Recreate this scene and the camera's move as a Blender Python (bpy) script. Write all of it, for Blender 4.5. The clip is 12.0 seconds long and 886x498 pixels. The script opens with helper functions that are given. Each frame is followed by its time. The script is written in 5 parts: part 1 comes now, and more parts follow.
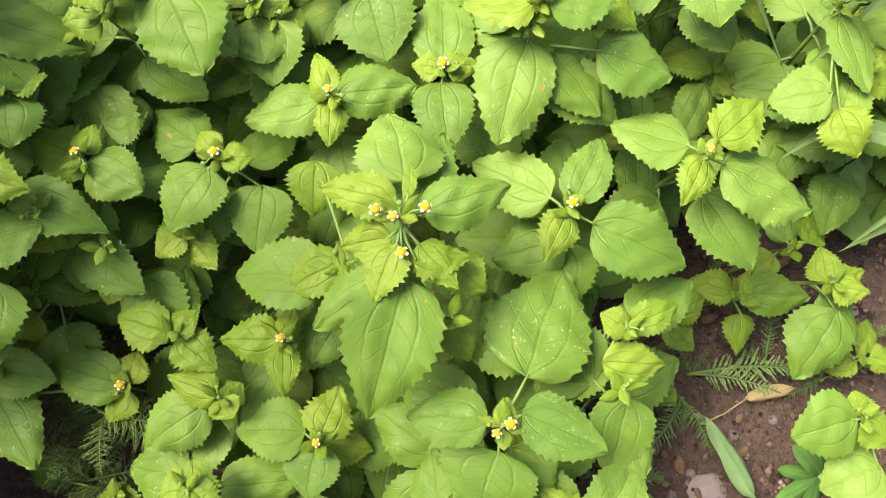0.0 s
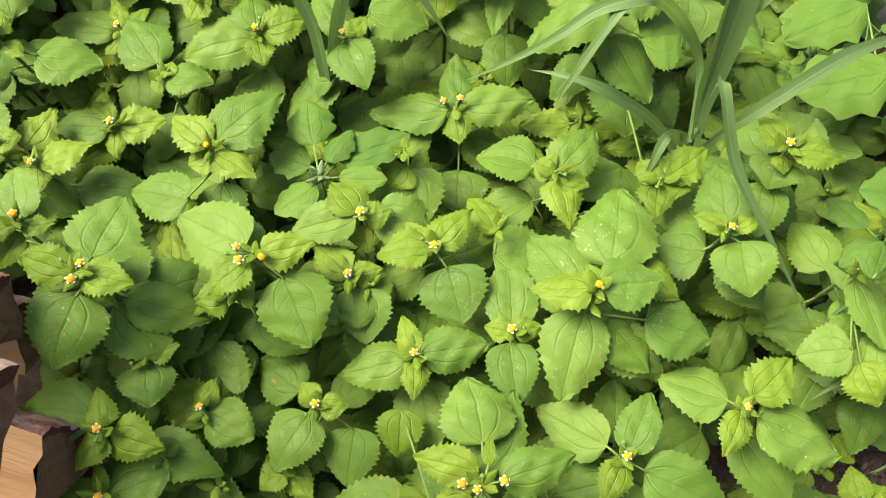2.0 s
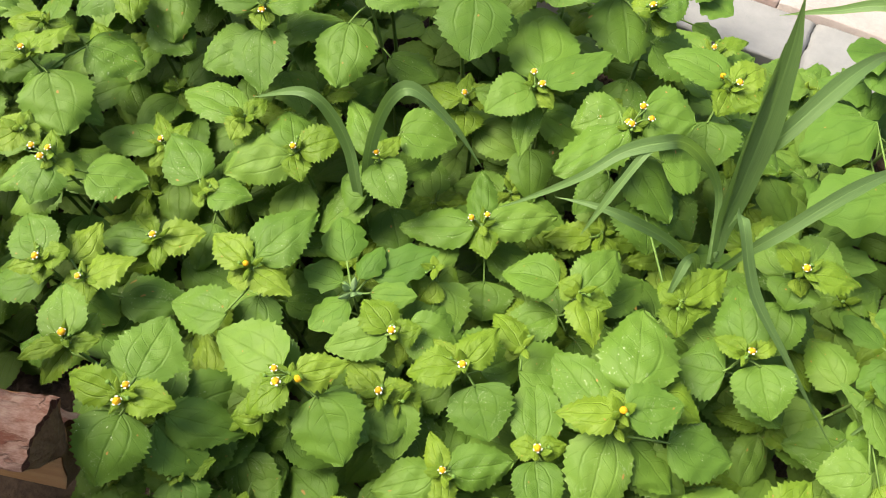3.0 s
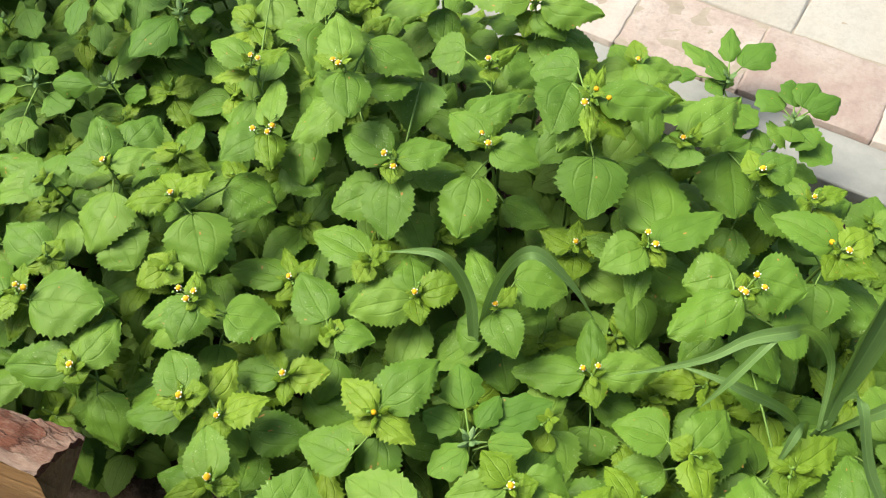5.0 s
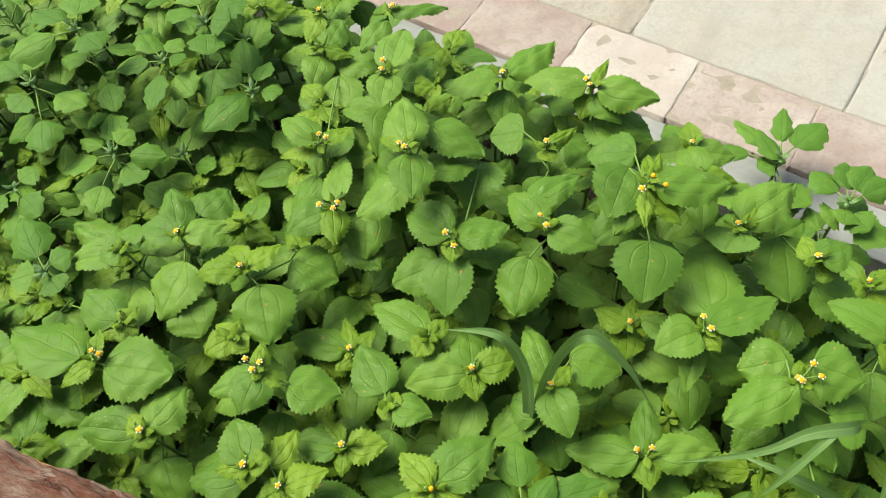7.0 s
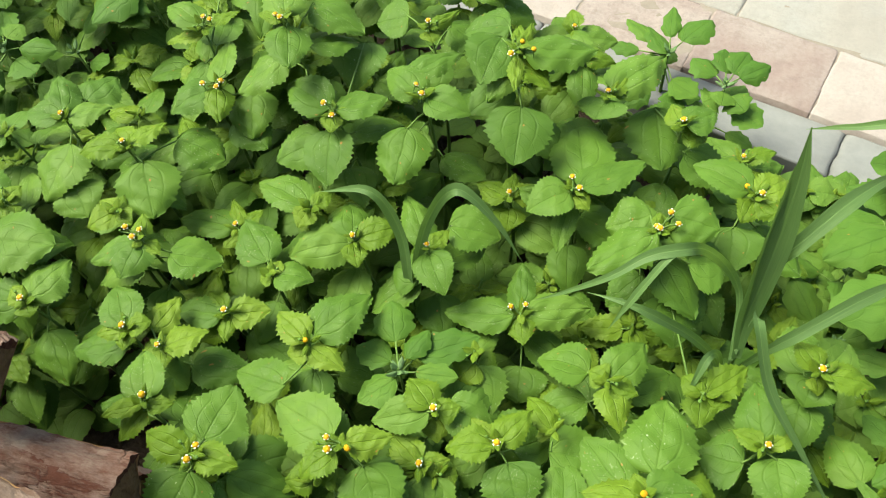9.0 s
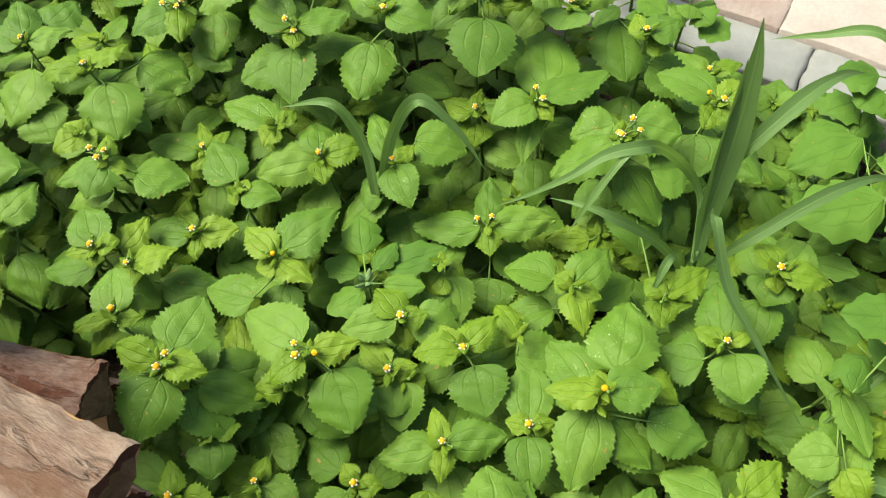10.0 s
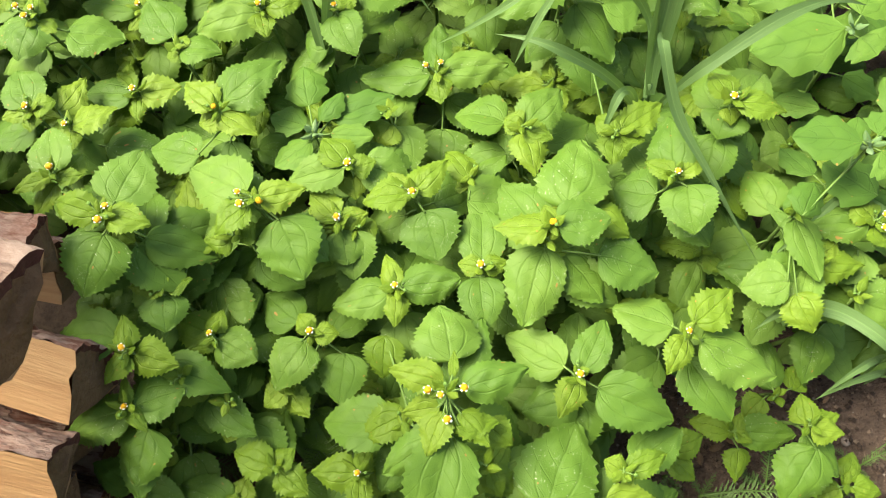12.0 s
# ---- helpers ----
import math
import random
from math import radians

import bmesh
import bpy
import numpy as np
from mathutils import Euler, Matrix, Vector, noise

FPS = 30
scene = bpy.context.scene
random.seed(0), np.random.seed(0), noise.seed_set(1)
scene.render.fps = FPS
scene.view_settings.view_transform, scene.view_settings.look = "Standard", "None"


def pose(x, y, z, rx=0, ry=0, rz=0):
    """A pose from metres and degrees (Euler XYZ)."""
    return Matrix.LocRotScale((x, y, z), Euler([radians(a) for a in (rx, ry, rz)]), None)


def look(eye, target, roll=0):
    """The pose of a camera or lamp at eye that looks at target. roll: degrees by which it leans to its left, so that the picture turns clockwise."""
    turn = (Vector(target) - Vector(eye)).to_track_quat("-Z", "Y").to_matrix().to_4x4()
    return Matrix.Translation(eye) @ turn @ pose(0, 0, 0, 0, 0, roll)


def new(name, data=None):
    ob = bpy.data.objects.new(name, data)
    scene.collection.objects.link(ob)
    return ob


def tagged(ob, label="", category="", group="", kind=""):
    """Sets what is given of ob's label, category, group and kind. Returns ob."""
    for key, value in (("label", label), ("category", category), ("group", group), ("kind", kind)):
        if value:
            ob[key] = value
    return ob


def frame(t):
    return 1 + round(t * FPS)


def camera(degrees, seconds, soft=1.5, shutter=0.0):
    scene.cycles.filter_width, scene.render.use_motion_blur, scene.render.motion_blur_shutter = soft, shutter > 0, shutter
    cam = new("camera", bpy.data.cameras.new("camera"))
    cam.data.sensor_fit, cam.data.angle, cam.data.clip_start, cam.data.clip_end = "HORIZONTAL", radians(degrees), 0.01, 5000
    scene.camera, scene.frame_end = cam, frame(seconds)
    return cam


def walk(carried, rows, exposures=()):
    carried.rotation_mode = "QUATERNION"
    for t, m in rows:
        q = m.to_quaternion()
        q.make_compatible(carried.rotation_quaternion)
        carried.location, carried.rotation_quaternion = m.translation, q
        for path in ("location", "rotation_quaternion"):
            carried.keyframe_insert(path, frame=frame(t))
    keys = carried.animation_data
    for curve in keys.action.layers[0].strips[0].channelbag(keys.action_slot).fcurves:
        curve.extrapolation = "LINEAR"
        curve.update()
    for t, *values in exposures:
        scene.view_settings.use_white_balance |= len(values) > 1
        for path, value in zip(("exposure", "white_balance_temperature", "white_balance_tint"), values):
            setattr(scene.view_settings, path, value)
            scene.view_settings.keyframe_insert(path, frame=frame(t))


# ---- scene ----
cam = camera(58.1, 12.0, soft=1.0)
ROWS = [
    (0, 0.0000, 0.0000, 0.6300, 14.000, -0.000, 0.000),
    (0.5, -0.0082, 0.0254, 0.6518, 14.738, 0.153, 0.280),
    (1, -0.0156, 0.0492, 0.6822, 16.245, 0.799, 0.473),
    (1.5, -0.0164, 0.0617, 0.7116, 18.064, 1.542, 0.420),
    (2, -0.0288, 0.0812, 0.7366, 20.375, 1.875, 0.671),
    (2.5, -0.0372, 0.1015, 0.7575, 22.654, 1.943, 1.364),
    (3, -0.0423, 0.1185, 0.7768, 24.123, 2.198, 1.709),
    (3.5, -0.0532, 0.1372, 0.7999, 25.311, 2.382, 2.132),
    (3.7, -0.0606, 0.1432, 0.8067, 25.941, 2.512, 2.498),
    (5.3, -0.1114, 0.1845, 0.8563, 27.921, 4.238, 5.426),
    (5.5, -0.1140, 0.1872, 0.8601, 28.320, 4.432, 5.618),
    (6, -0.1200, 0.1970, 0.8722, 29.267, 5.015, 6.418),
    (6.5, -0.1251, 0.1979, 0.8824, 30.367, 5.457, 7.292),
    (6.7, -0.1258, 0.1976, 0.8858, 30.706, 5.592, 7.551),
    (8.3, -0.0700, 0.1244, 0.8454, 31.402, 4.684, 6.798),
    (8.5, -0.0564, 0.1167, 0.8423, 30.866, 4.454, 6.306),
    (9, -0.0355, 0.1002, 0.8387, 29.699, 4.110, 5.354),
    (9.5, -0.0264, 0.0783, 0.8335, 28.105, 3.985, 4.495),
    (10, -0.0116, 0.0668, 0.8252, 26.253, 4.205, 3.775),
    (10.5, 0.0025, 0.0566, 0.8146, 23.693, 4.569, 2.902),
    (11, 0.0154, 0.0490, 0.8062, 21.428, 4.752, 2.041),
    (11.5, 0.0211, 0.0390, 0.7982, 20.256, 4.716, 1.632),
    (12, 0.0238, 0.0280, 0.7937, 19.174, 4.749, 1.200),
]
walk(cam, [(t, pose(*row)) for t, *row in ROWS], exposures=[(0.0, 2.49, 7050, 16), (2.0, 2.14, 7050, 11), (3.5, 1.88, 7000, 5), (5.5, 1.76, 6950, -3), (6.5, 1.62, 6950, -6), (8.5, 1.69, 6900, -9), (9.5, 1.76, 7030, -7), (10.5, 1.88, 7170, -5), (12.0, 2.3, 7130, 2)])

# ---- world, sun, exposure ----
world = bpy.data.worlds.new("sky")
scene.world = world
world.use_nodes = True
wn = world.node_tree.nodes
sky = wn.new("ShaderNodeTexSky")
sky.sky_type, sky.sun_disc = "NISHITA", False
sky.sun_elevation, sky.sun_rotation = radians(60.5), radians(-71)
sky.air_density, sky.dust_density, sky.ozone_density = 1.0, 4.0, 1.0
wn["Background"].inputs[1].default_value = 0.1
world.node_tree.links.new(sky.outputs[0], wn["Background"].inputs[0])
sun = new("sun", bpy.data.lights.new("sun", "SUN"))
sun.data.energy, sun.data.angle, sun.data.color = 2.6, radians(32), (1.0, 0.95, 0.86)
sun.matrix_world = look((-1.6, 0.55, 3), (0, 0, 0))


# ---- materials ----
def material(name, rough=0.6, spec=0.3):
    m = bpy.data.materials.new(name)
    m.use_nodes = True
    b = m.node_tree.nodes["Principled BSDF"]
    b.inputs["Roughness"].default_value = rough
    b.inputs["Specular IOR Level"].default_value = spec
    return m, m.node_tree.nodes, m.node_tree.links, b


def math_node(nt, op, a, b=None, c=None, clamp=False):
    n = nt.nodes.new("ShaderNodeMath")
    n.operation, n.use_clamp = op, clamp
    for i, v in enumerate((a, b, c)):
        if v is None:
            continue
        if isinstance(v, (int, float)):
            n.inputs[i].default_value = v
        else:
            nt.links.new(v, n.inputs[i])
    return n.outputs[0]


def noise_tex(nt, vec, scale, detail=4.0, rough=0.55):
    n = nt.nodes.new("ShaderNodeTexNoise")
    n.inputs["Scale"].default_value, n.inputs["Detail"].default_value, n.inputs["Roughness"].default_value = scale, detail, rough
    nt.links.new(vec, n.inputs["Vector"])
    return n.outputs["Fac"]


def ramp(nt, fac, *stops):
    n = nt.nodes.new("ShaderNodeValToRGB")
    while len(n.color_ramp.elements) < len(stops):
        n.color_ramp.elements.new(0.5)
    for e, (p, c) in zip(n.color_ramp.elements, stops):
        e.position, e.color = p, (*c, 1)
    nt.links.new(fac, n.inputs[0])
    return n.outputs[0]


def mix(nt, fac, a, b, mode="MIX"):
    n = nt.nodes.new("ShaderNodeMix")
    n.data_type, n.blend_type = "RGBA", mode
    for s, v in ((n.inputs[0], fac), (n.inputs[6], a), (n.inputs[7], b)):
        if isinstance(v, (int, float)):
            s.default_value = v
        elif isinstance(v, tuple):
            s.default_value = (*v, 1)
        else:
            nt.links.new(v, s)
    return n.outputs[2]


def bump(nt, height, strength, distance, bsdf):
    n = nt.nodes.new("ShaderNodeBump")
    n.inputs["Strength"].default_value, n.inputs["Distance"].default_value = strength, distance
    nt.links.new(height, n.inputs["Height"])
    nt.links.new(n.outputs[0], bsdf.inputs["Normal"])
    return n.outputs[0]


def leaf_material(name, dark, light, pale, rough=0.5, veins=7.0, through_light=0.17, specks=0.5, vein_tint=0.22, relief=0.42):
    """A leaf blade: three nerves from the base, curved side veins, quilted relief, pale specks; UV runs along and across the blade."""
    m, nodes, links, b = material(name, rough, 0.17)
    nt = m.node_tree
    uv = nodes.new("ShaderNodeUVMap")
    sep = nodes.new("ShaderNodeSeparateXYZ")
    links.new(uv.outputs[0], sep.inputs[0])
    info = nodes.new("ShaderNodeObjectInfo")
    rnd = info.outputs["Random"]
    off = nodes.new("ShaderNodeVectorMath")
    off.operation = "MULTIPLY_ADD"
    comb = nodes.new("ShaderNodeCombineXYZ")
    for i in range(3):
        links.new(rnd, comb.inputs[i])
    links.new(comb.outputs[0], off.inputs[0])
    off.inputs[1].default_value = (37.0, 91.0, 53.0)
    links.new(uv.outputs[0], off.inputs[2])
    vec = off.outputs[0]
    wob = math_node(nt, "MULTIPLY_ADD", noise_tex(nt, vec, 6.0, 2), 0.05, -0.025)
    u = math_node(nt, "ADD", sep.outputs[0], wob)
    a = math_node(nt, "ABSOLUTE", math_node(nt, "MULTIPLY_ADD", math_node(nt, "ADD", sep.outputs[1], wob), 2.0, -1.0))

    def line(dist, width):
        return math_node(nt, "SUBTRACT", 1.0, math_node(nt, "DIVIDE", math_node(nt, "ABSOLUTE", dist), width), clamp=True)

    mid = line(a, 0.06)
    nerve = math_node(nt, "MULTIPLY", math_node(nt, "SUBTRACT", 1.0, math_node(nt, "POWER", 2.718, math_node(nt, "MULTIPLY", u, -9.0))), 0.52)
    side = math_node(nt, "MULTIPLY", line(math_node(nt, "SUBTRACT", a, nerve), 0.055), math_node(nt, "SUBTRACT", 1.25, math_node(nt, "MULTIPLY", u, 1.5), clamp=True))
    k = math_node(nt, "MULTIPLY", math_node(nt, "SUBTRACT", u, math_node(nt, "MULTIPLY", math_node(nt, "POWER", a, 1.2), 0.34)), veins)
    lat = math_node(nt, "MULTIPLY", line(math_node(nt, "SUBTRACT", math_node(nt, "FRACT", k), 0.5), 0.06), math_node(nt, "SUBTRACT", 0.55, math_node(nt, "MULTIPLY", a, 0.4)))
    vein = math_node(nt, "MAXIMUM", math_node(nt, "MAXIMUM", mid, side), lat)
    fine = nodes.new("ShaderNodeTexVoronoi")
    fine.feature = "DISTANCE_TO_EDGE"
    fine.inputs["Scale"].default_value = 26.0
    links.new(vec, fine.inputs["Vector"])
    quilt = math_node(nt, "MINIMUM", math_node(nt, "MULTIPLY", fine.outputs["Distance"], 3.0), 0.6)
    blot = noise_tex(nt, vec, 3.0, 3)
    tone = math_node(nt, "ADD", math_node(nt, "MULTIPLY", rnd, 0.6), math_node(nt, "MULTIPLY_ADD", blot, 0.7, -0.15), clamp=True)
    col = ramp(nt, tone, (0.0, dark), (0.55, light), (1.0, pale))
    grain = noise_tex(nt, vec, 60.0, 3)
    col = mix(nt, math_node(nt, "MULTIPLY", grain, 0.25), col, tuple(0.72 * c for c in light))
    col = mix(nt, math_node(nt, "MULTIPLY", vein, vein_tint), col, tuple(0.6 * c for c in dark))
    speck = math_node(nt, "GREATER_THAN", noise_tex(nt, vec, 34.0, 2, 0.6), 0.715 - 0.05 * specks)
    patch = math_node(nt, "GREATER_THAN", noise_tex(nt, vec, 2.2, 1), 0.52)
    worn = math_node(nt, "GREATER_THAN", math_node(nt, "FRACT", math_node(nt, "MULTIPLY", rnd, 7.31)), 0.3)
    col = mix(nt, math_node(nt, "MULTIPLY", math_node(nt, "MULTIPLY", speck, patch), math_node(nt, "MULTIPLY", worn, 0.7 * min(1, 2 * specks))), col, (0.42, 0.462, 0.336))
    if specks > 0.3:
        mine = math_node(nt, "MULTIPLY", line(math_node(nt, "SUBTRACT", noise_tex(nt, vec, 13.0, 1), 0.5), 0.022), math_node(nt, "GREATER_THAN", noise_tex(nt, vec, 3.1, 1), 0.66))
        col = mix(nt, math_node(nt, "MULTIPLY", mine, math_node(nt, "MULTIPLY", worn, 0.4)), col, (0.294, 0.35, 0.21))
    spot = math_node(nt, "GREATER_THAN", noise_tex(nt, vec, 11.0, 0), 0.85)
    col = mix(nt, math_node(nt, "MULTIPLY", spot, 0.75), col, (0.294, 0.14, 0.042))
    links.new(col, b.inputs["Base Color"])
    h = math_node(nt, "SUBTRACT", math_node(nt, "MULTIPLY_ADD", quilt, 0.1, math_node(nt, "MULTIPLY", grain, 0.06)), math_node(nt, "MULTIPLY", vein, 0.75))
    nrm = bump(nt, h, relief, 0.002, b)
    tr = nodes.new("ShaderNodeBsdfTranslucent")
    links.new(mix(nt, 1.0, col, (1.0, 1.0, 0.45), "MULTIPLY"), tr.inputs["Color"])
    links.new(nrm, tr.inputs["Normal"])
    ms = nodes.new("ShaderNodeMixShader")
    ms.inputs[0].default_value = through_light
    links.new(b.outputs[0], ms.inputs[1])
    links.new(tr.outputs[0], ms.inputs[2])
    links.new(ms.outputs[0], nodes["Material Output"].inputs[0])
    return m


def plain_material(name, c0, c1, scale, rough=0.7, spec=0.3, relief=0.3, distance=0.001, stretch=(1, 1, 1), vary=0.0, detail=6):
    """Two colours mixed by grain and blotches in object space, with relief; vary shifts the tone from piece to piece."""
    m, nodes, links, b = material(name, rough, spec)
    nt = m.node_tree
    tc = nodes.new("ShaderNodeTexCoord")
    mp = nodes.new("ShaderNodeMapping")
    mp.inputs["Scale"].default_value = stretch
    links.new(tc.outputs["Object"], mp.inputs[0])
    v = mp.outputs[0]
    info = nodes.new("ShaderNodeObjectInfo")
    ad = nodes.new("ShaderNodeVectorMath")
    ad.operation = "ADD"
    links.new(v, ad.inputs[0])
    cb = nodes.new("ShaderNodeCombineXYZ")
    links.new(math_node(nt, "MULTIPLY", info.outputs["Random"], 20.0), cb.inputs[0])
    links.new(cb.outputs[0], ad.inputs[1])
    v = ad.outputs[0]
    big, small = noise_tex(nt, v, scale * 0.22, 3), noise_tex(nt, v, scale, detail, 0.65)
    f = math_node(nt, "MULTIPLY_ADD", small, 0.9, math_node(nt, "MULTIPLY_ADD", big, 0.9, -0.4), clamp=True)
    col = mix(nt, f, c0, c1)
    if vary:
        col = mix(nt, math_node(nt, "MULTIPLY", info.outputs["Random"], vary), col, tuple(0.55 * c for c in c0))
    links.new(col, b.inputs["Base Color"])
    bump(nt, small, relief, distance, b)
    return m


def grass_material(name, c0, c1):
    """A grass blade: fine parallel veins along it, a pale midrib, some light passing through; UV runs across and along the blade."""
    m, nodes, links, b = material(name, 0.5, 0.25)
    nt = m.node_tree
    uv = nodes.new("ShaderNodeUVMap")
    info = nodes.new("ShaderNodeObjectInfo")
    mp = nodes.new("ShaderNodeMapping")
    mp.inputs["Scale"].default_value = (22.0, 1.6, 1.0)
    links.new(uv.outputs[0], mp.inputs[0])
    ad = nodes.new("ShaderNodeVectorMath")
    cb = nodes.new("ShaderNodeCombineXYZ")
    links.new(math_node(nt, "MULTIPLY", info.outputs["Random"], 40.0), cb.inputs[1])
    links.new(mp.outputs[0], ad.inputs[0])
    links.new(cb.outputs[0], ad.inputs[1])
    streak, cloud = noise_tex(nt, ad.outputs[0], 1.0, 3), noise_tex(nt, ad.outputs[0], 0.13, 3)
    f = math_node(nt, "ADD", math_node(nt, "MULTIPLY_ADD", streak, 1.1, -0.3), math_node(nt, "MULTIPLY_ADD", cloud, 1.0, -0.35), clamp=True)
    sep = nodes.new("ShaderNodeSeparateXYZ")
    links.new(uv.outputs[0], sep.inputs[0])
    rib = math_node(nt, "SUBTRACT", 1.0, math_node(nt, "MULTIPLY", math_node(nt, "ABSOLUTE", math_node(nt, "SUBTRACT", sep.outputs[0], 0.5)), 14.0), clamp=True)
    col = mix(nt, math_node(nt, "MULTIPLY", rib, 0.35), mix(nt, f, c0, c1), tuple(1.5 * c for c in c1))
    links.new(col, b.inputs["Base Color"])
    nrm = bump(nt, math_node(nt, "SUBTRACT", streak, rib), 0.35, 0.0006, b)
    tr = nodes.new("ShaderNodeBsdfTranslucent")
    links.new(mix(nt, 1.0, col, (1.0, 1.0, 0.5), "MULTIPLY"), tr.inputs["Color"])
    links.new(nrm, tr.inputs["Normal"])
    ms = nodes.new("ShaderNodeMixShader")
    ms.inputs[0].default_value = 0.45
    links.new(b.outputs[0], ms.inputs[1])
    links.new(tr.outputs[0], ms.inputs[2])
    links.new(ms.outputs[0], nodes["Material Output"].inputs[0])
    return m


def bark_material(name, crack, plate, flake, moss, size=48, depth=1.0, split=0.8):
    """Flaking bark: overlapping scales of uneven tone, grey patches, and cracks along the grain in places."""
    m, nodes, links, b = material(name, 0.88, 0.2)
    nt = m.node_tree
    tc = nodes.new("ShaderNodeTexCoord")
    info = nodes.new("ShaderNodeObjectInfo")
    cb = nodes.new("ShaderNodeCombineXYZ")
    links.new(math_node(nt, "MULTIPLY", info.outputs["Random"], 9.0), cb.inputs[0])
    sh = nodes.new("ShaderNodeVectorMath")
    links.new(tc.outputs["Object"], sh.inputs[0])
    links.new(cb.outputs[0], sh.inputs[1])
    mp = nodes.new("ShaderNodeMapping")
    mp.inputs["Scale"].default_value = (0.3, 1, 1)
    links.new(sh.outputs[0], mp.inputs[0])
    wob = nodes.new("ShaderNodeTexNoise")
    wob.inputs["Scale"].default_value, wob.inputs["Detail"].default_value = 70, 5
    links.new(mp.outputs[0], wob.inputs["Vector"])
    ad = nodes.new("ShaderNodeVectorMath")
    ad.operation = "MULTIPLY_ADD"
    links.new(wob.outputs["Color"], ad.inputs[0])
    ad.inputs[1].default_value = (0.035, 0.035, 0.035)
    links.new(mp.outputs[0], ad.inputs[2])

    def cells(feature):
        vo = nodes.new("ShaderNodeTexVoronoi")
        vo.feature = feature
        vo.inputs["Scale"].default_value = size
        links.new(ad.outputs[0], vo.inputs["Vector"])
        return vo

    scale = nodes.new("ShaderNodeSeparateColor")
    links.new(cells("F1").outputs["Color"], scale.inputs[0])
    tone = scale.outputs[0]
    edge = math_node(nt, "MULTIPLY", cells("DISTANCE_TO_EDGE").outputs["Distance"], 22.0, clamp=True)
    fine, big = noise_tex(nt, mp.outputs[0], 260, 6, 0.75), noise_tex(nt, sh.outputs[0], 30, 4, 0.6)
    f = math_node(nt, "MULTIPLY_ADD", tone, 0.7, math_node(nt, "MULTIPLY_ADD", fine, 2.0, math_node(nt, "MULTIPLY_ADD", big, 2.2, -2.0)), clamp=True)
    col = mix(nt, f, plate, flake)
    col = mix(nt, math_node(nt, "MULTIPLY_ADD", noise_tex(nt, sh.outputs[0], 19, 3), 5.0, -2.8, clamp=True), col, moss)
    some = math_node(nt, "MULTIPLY_ADD", noise_tex(nt, mp.outputs[0], 40, 2), 5.0, -2.1, clamp=True)
    gap = math_node(nt, "MULTIPLY", math_node(nt, "SUBTRACT", 1.0, edge), math_node(nt, "MULTIPLY", some, split))
    col = mix(nt, gap, col, crack)
    links.new(col, b.inputs["Base Color"])
    h = math_node(nt, "MULTIPLY_ADD", tone, 0.5, math_node(nt, "MULTIPLY_ADD", fine, 0.7, math_node(nt, "MULTIPLY", gap, -0.8)))
    bump(nt, h, 1.0, 0.006 * depth, b)
    return m


def stone_material(name, deep, mid, wash):
    """Worn sandstone: bedding stripes, pale washed patches, dirt specks and pits, toned stone by stone."""
    m, nodes, links, b = material(name, 0.85, 0.25)
    nt = m.node_tree
    tc = nodes.new("ShaderNodeTexCoord")
    info = nodes.new("ShaderNodeObjectInfo")
    rnd = info.outputs["Random"]
    ad = nodes.new("ShaderNodeVectorMath")
    ad.operation = "ADD"
    cb = nodes.new("ShaderNodeCombineXYZ")
    links.new(math_node(nt, "MULTIPLY", rnd, 31.0), cb.inputs[0])
    links.new(math_node(nt, "MULTIPLY", rnd, 17.0), cb.inputs[1])
    links.new(tc.outputs["Object"], ad.inputs[0])
    links.new(cb.outputs[0], ad.inputs[1])
    v = ad.outputs[0]
    mp = nodes.new("ShaderNodeMapping")
    mp.inputs["Scale"].default_value = (1.0, 0.25, 1.0)
    links.new(v, mp.inputs[0])
    stripe, cloud, fine = noise_tex(nt, mp.outputs[0], 26, 5, 0.6), noise_tex(nt, v, 9, 5, 0.6), noise_tex(nt, v, 180, 5, 0.7)
    col = mix(nt, math_node(nt, "MULTIPLY_ADD", stripe, 1.6, -0.3, clamp=True), deep, mid)
    col = mix(nt, math_node(nt, "MULTIPLY_ADD", cloud, 3.2, -1.35, clamp=True), col, wash)
    col = mix(nt, math_node(nt, "MULTIPLY", math_node(nt, "MULTIPLY_ADD", fine, 2.4, -1.0, clamp=True), 0.35), col, tuple(0.55 * c for c in deep))
    mottle = math_node(nt, "MULTIPLY_ADD", noise_tex(nt, v, 45, 6, 0.7), 4.5, -2.1, clamp=True)
    col = mix(nt, math_node(nt, "MULTIPLY", mottle, 0.4), col, tuple(0.7 * c for c in deep))
    stain = math_node(nt, "MULTIPLY_ADD", noise_tex(nt, v, 7, 4, 0.65), 5.0, -2.6, clamp=True)
    col = mix(nt, math_node(nt, "MULTIPLY", stain, 0.55), col, deep)
    other = math_node(nt, "FRACT", math_node(nt, "MULTIPLY", rnd, 5.37))
    col = mix(nt, math_node(nt, "MULTIPLY_ADD", other, 1.1, -0.6, clamp=True), col, tuple(1.12 * c for c in wash))
    col = mix(nt, math_node(nt, "MULTIPLY_ADD", other, -1.6, 0.6, clamp=True), col, deep)
    links.new(col, b.inputs["Base Color"])
    bump(nt, math_node(nt, "MULTIPLY_ADD", cloud, 0.6, math_node(nt, "MULTIPLY", fine, 0.5)), 0.6, 0.004, b)
    return m


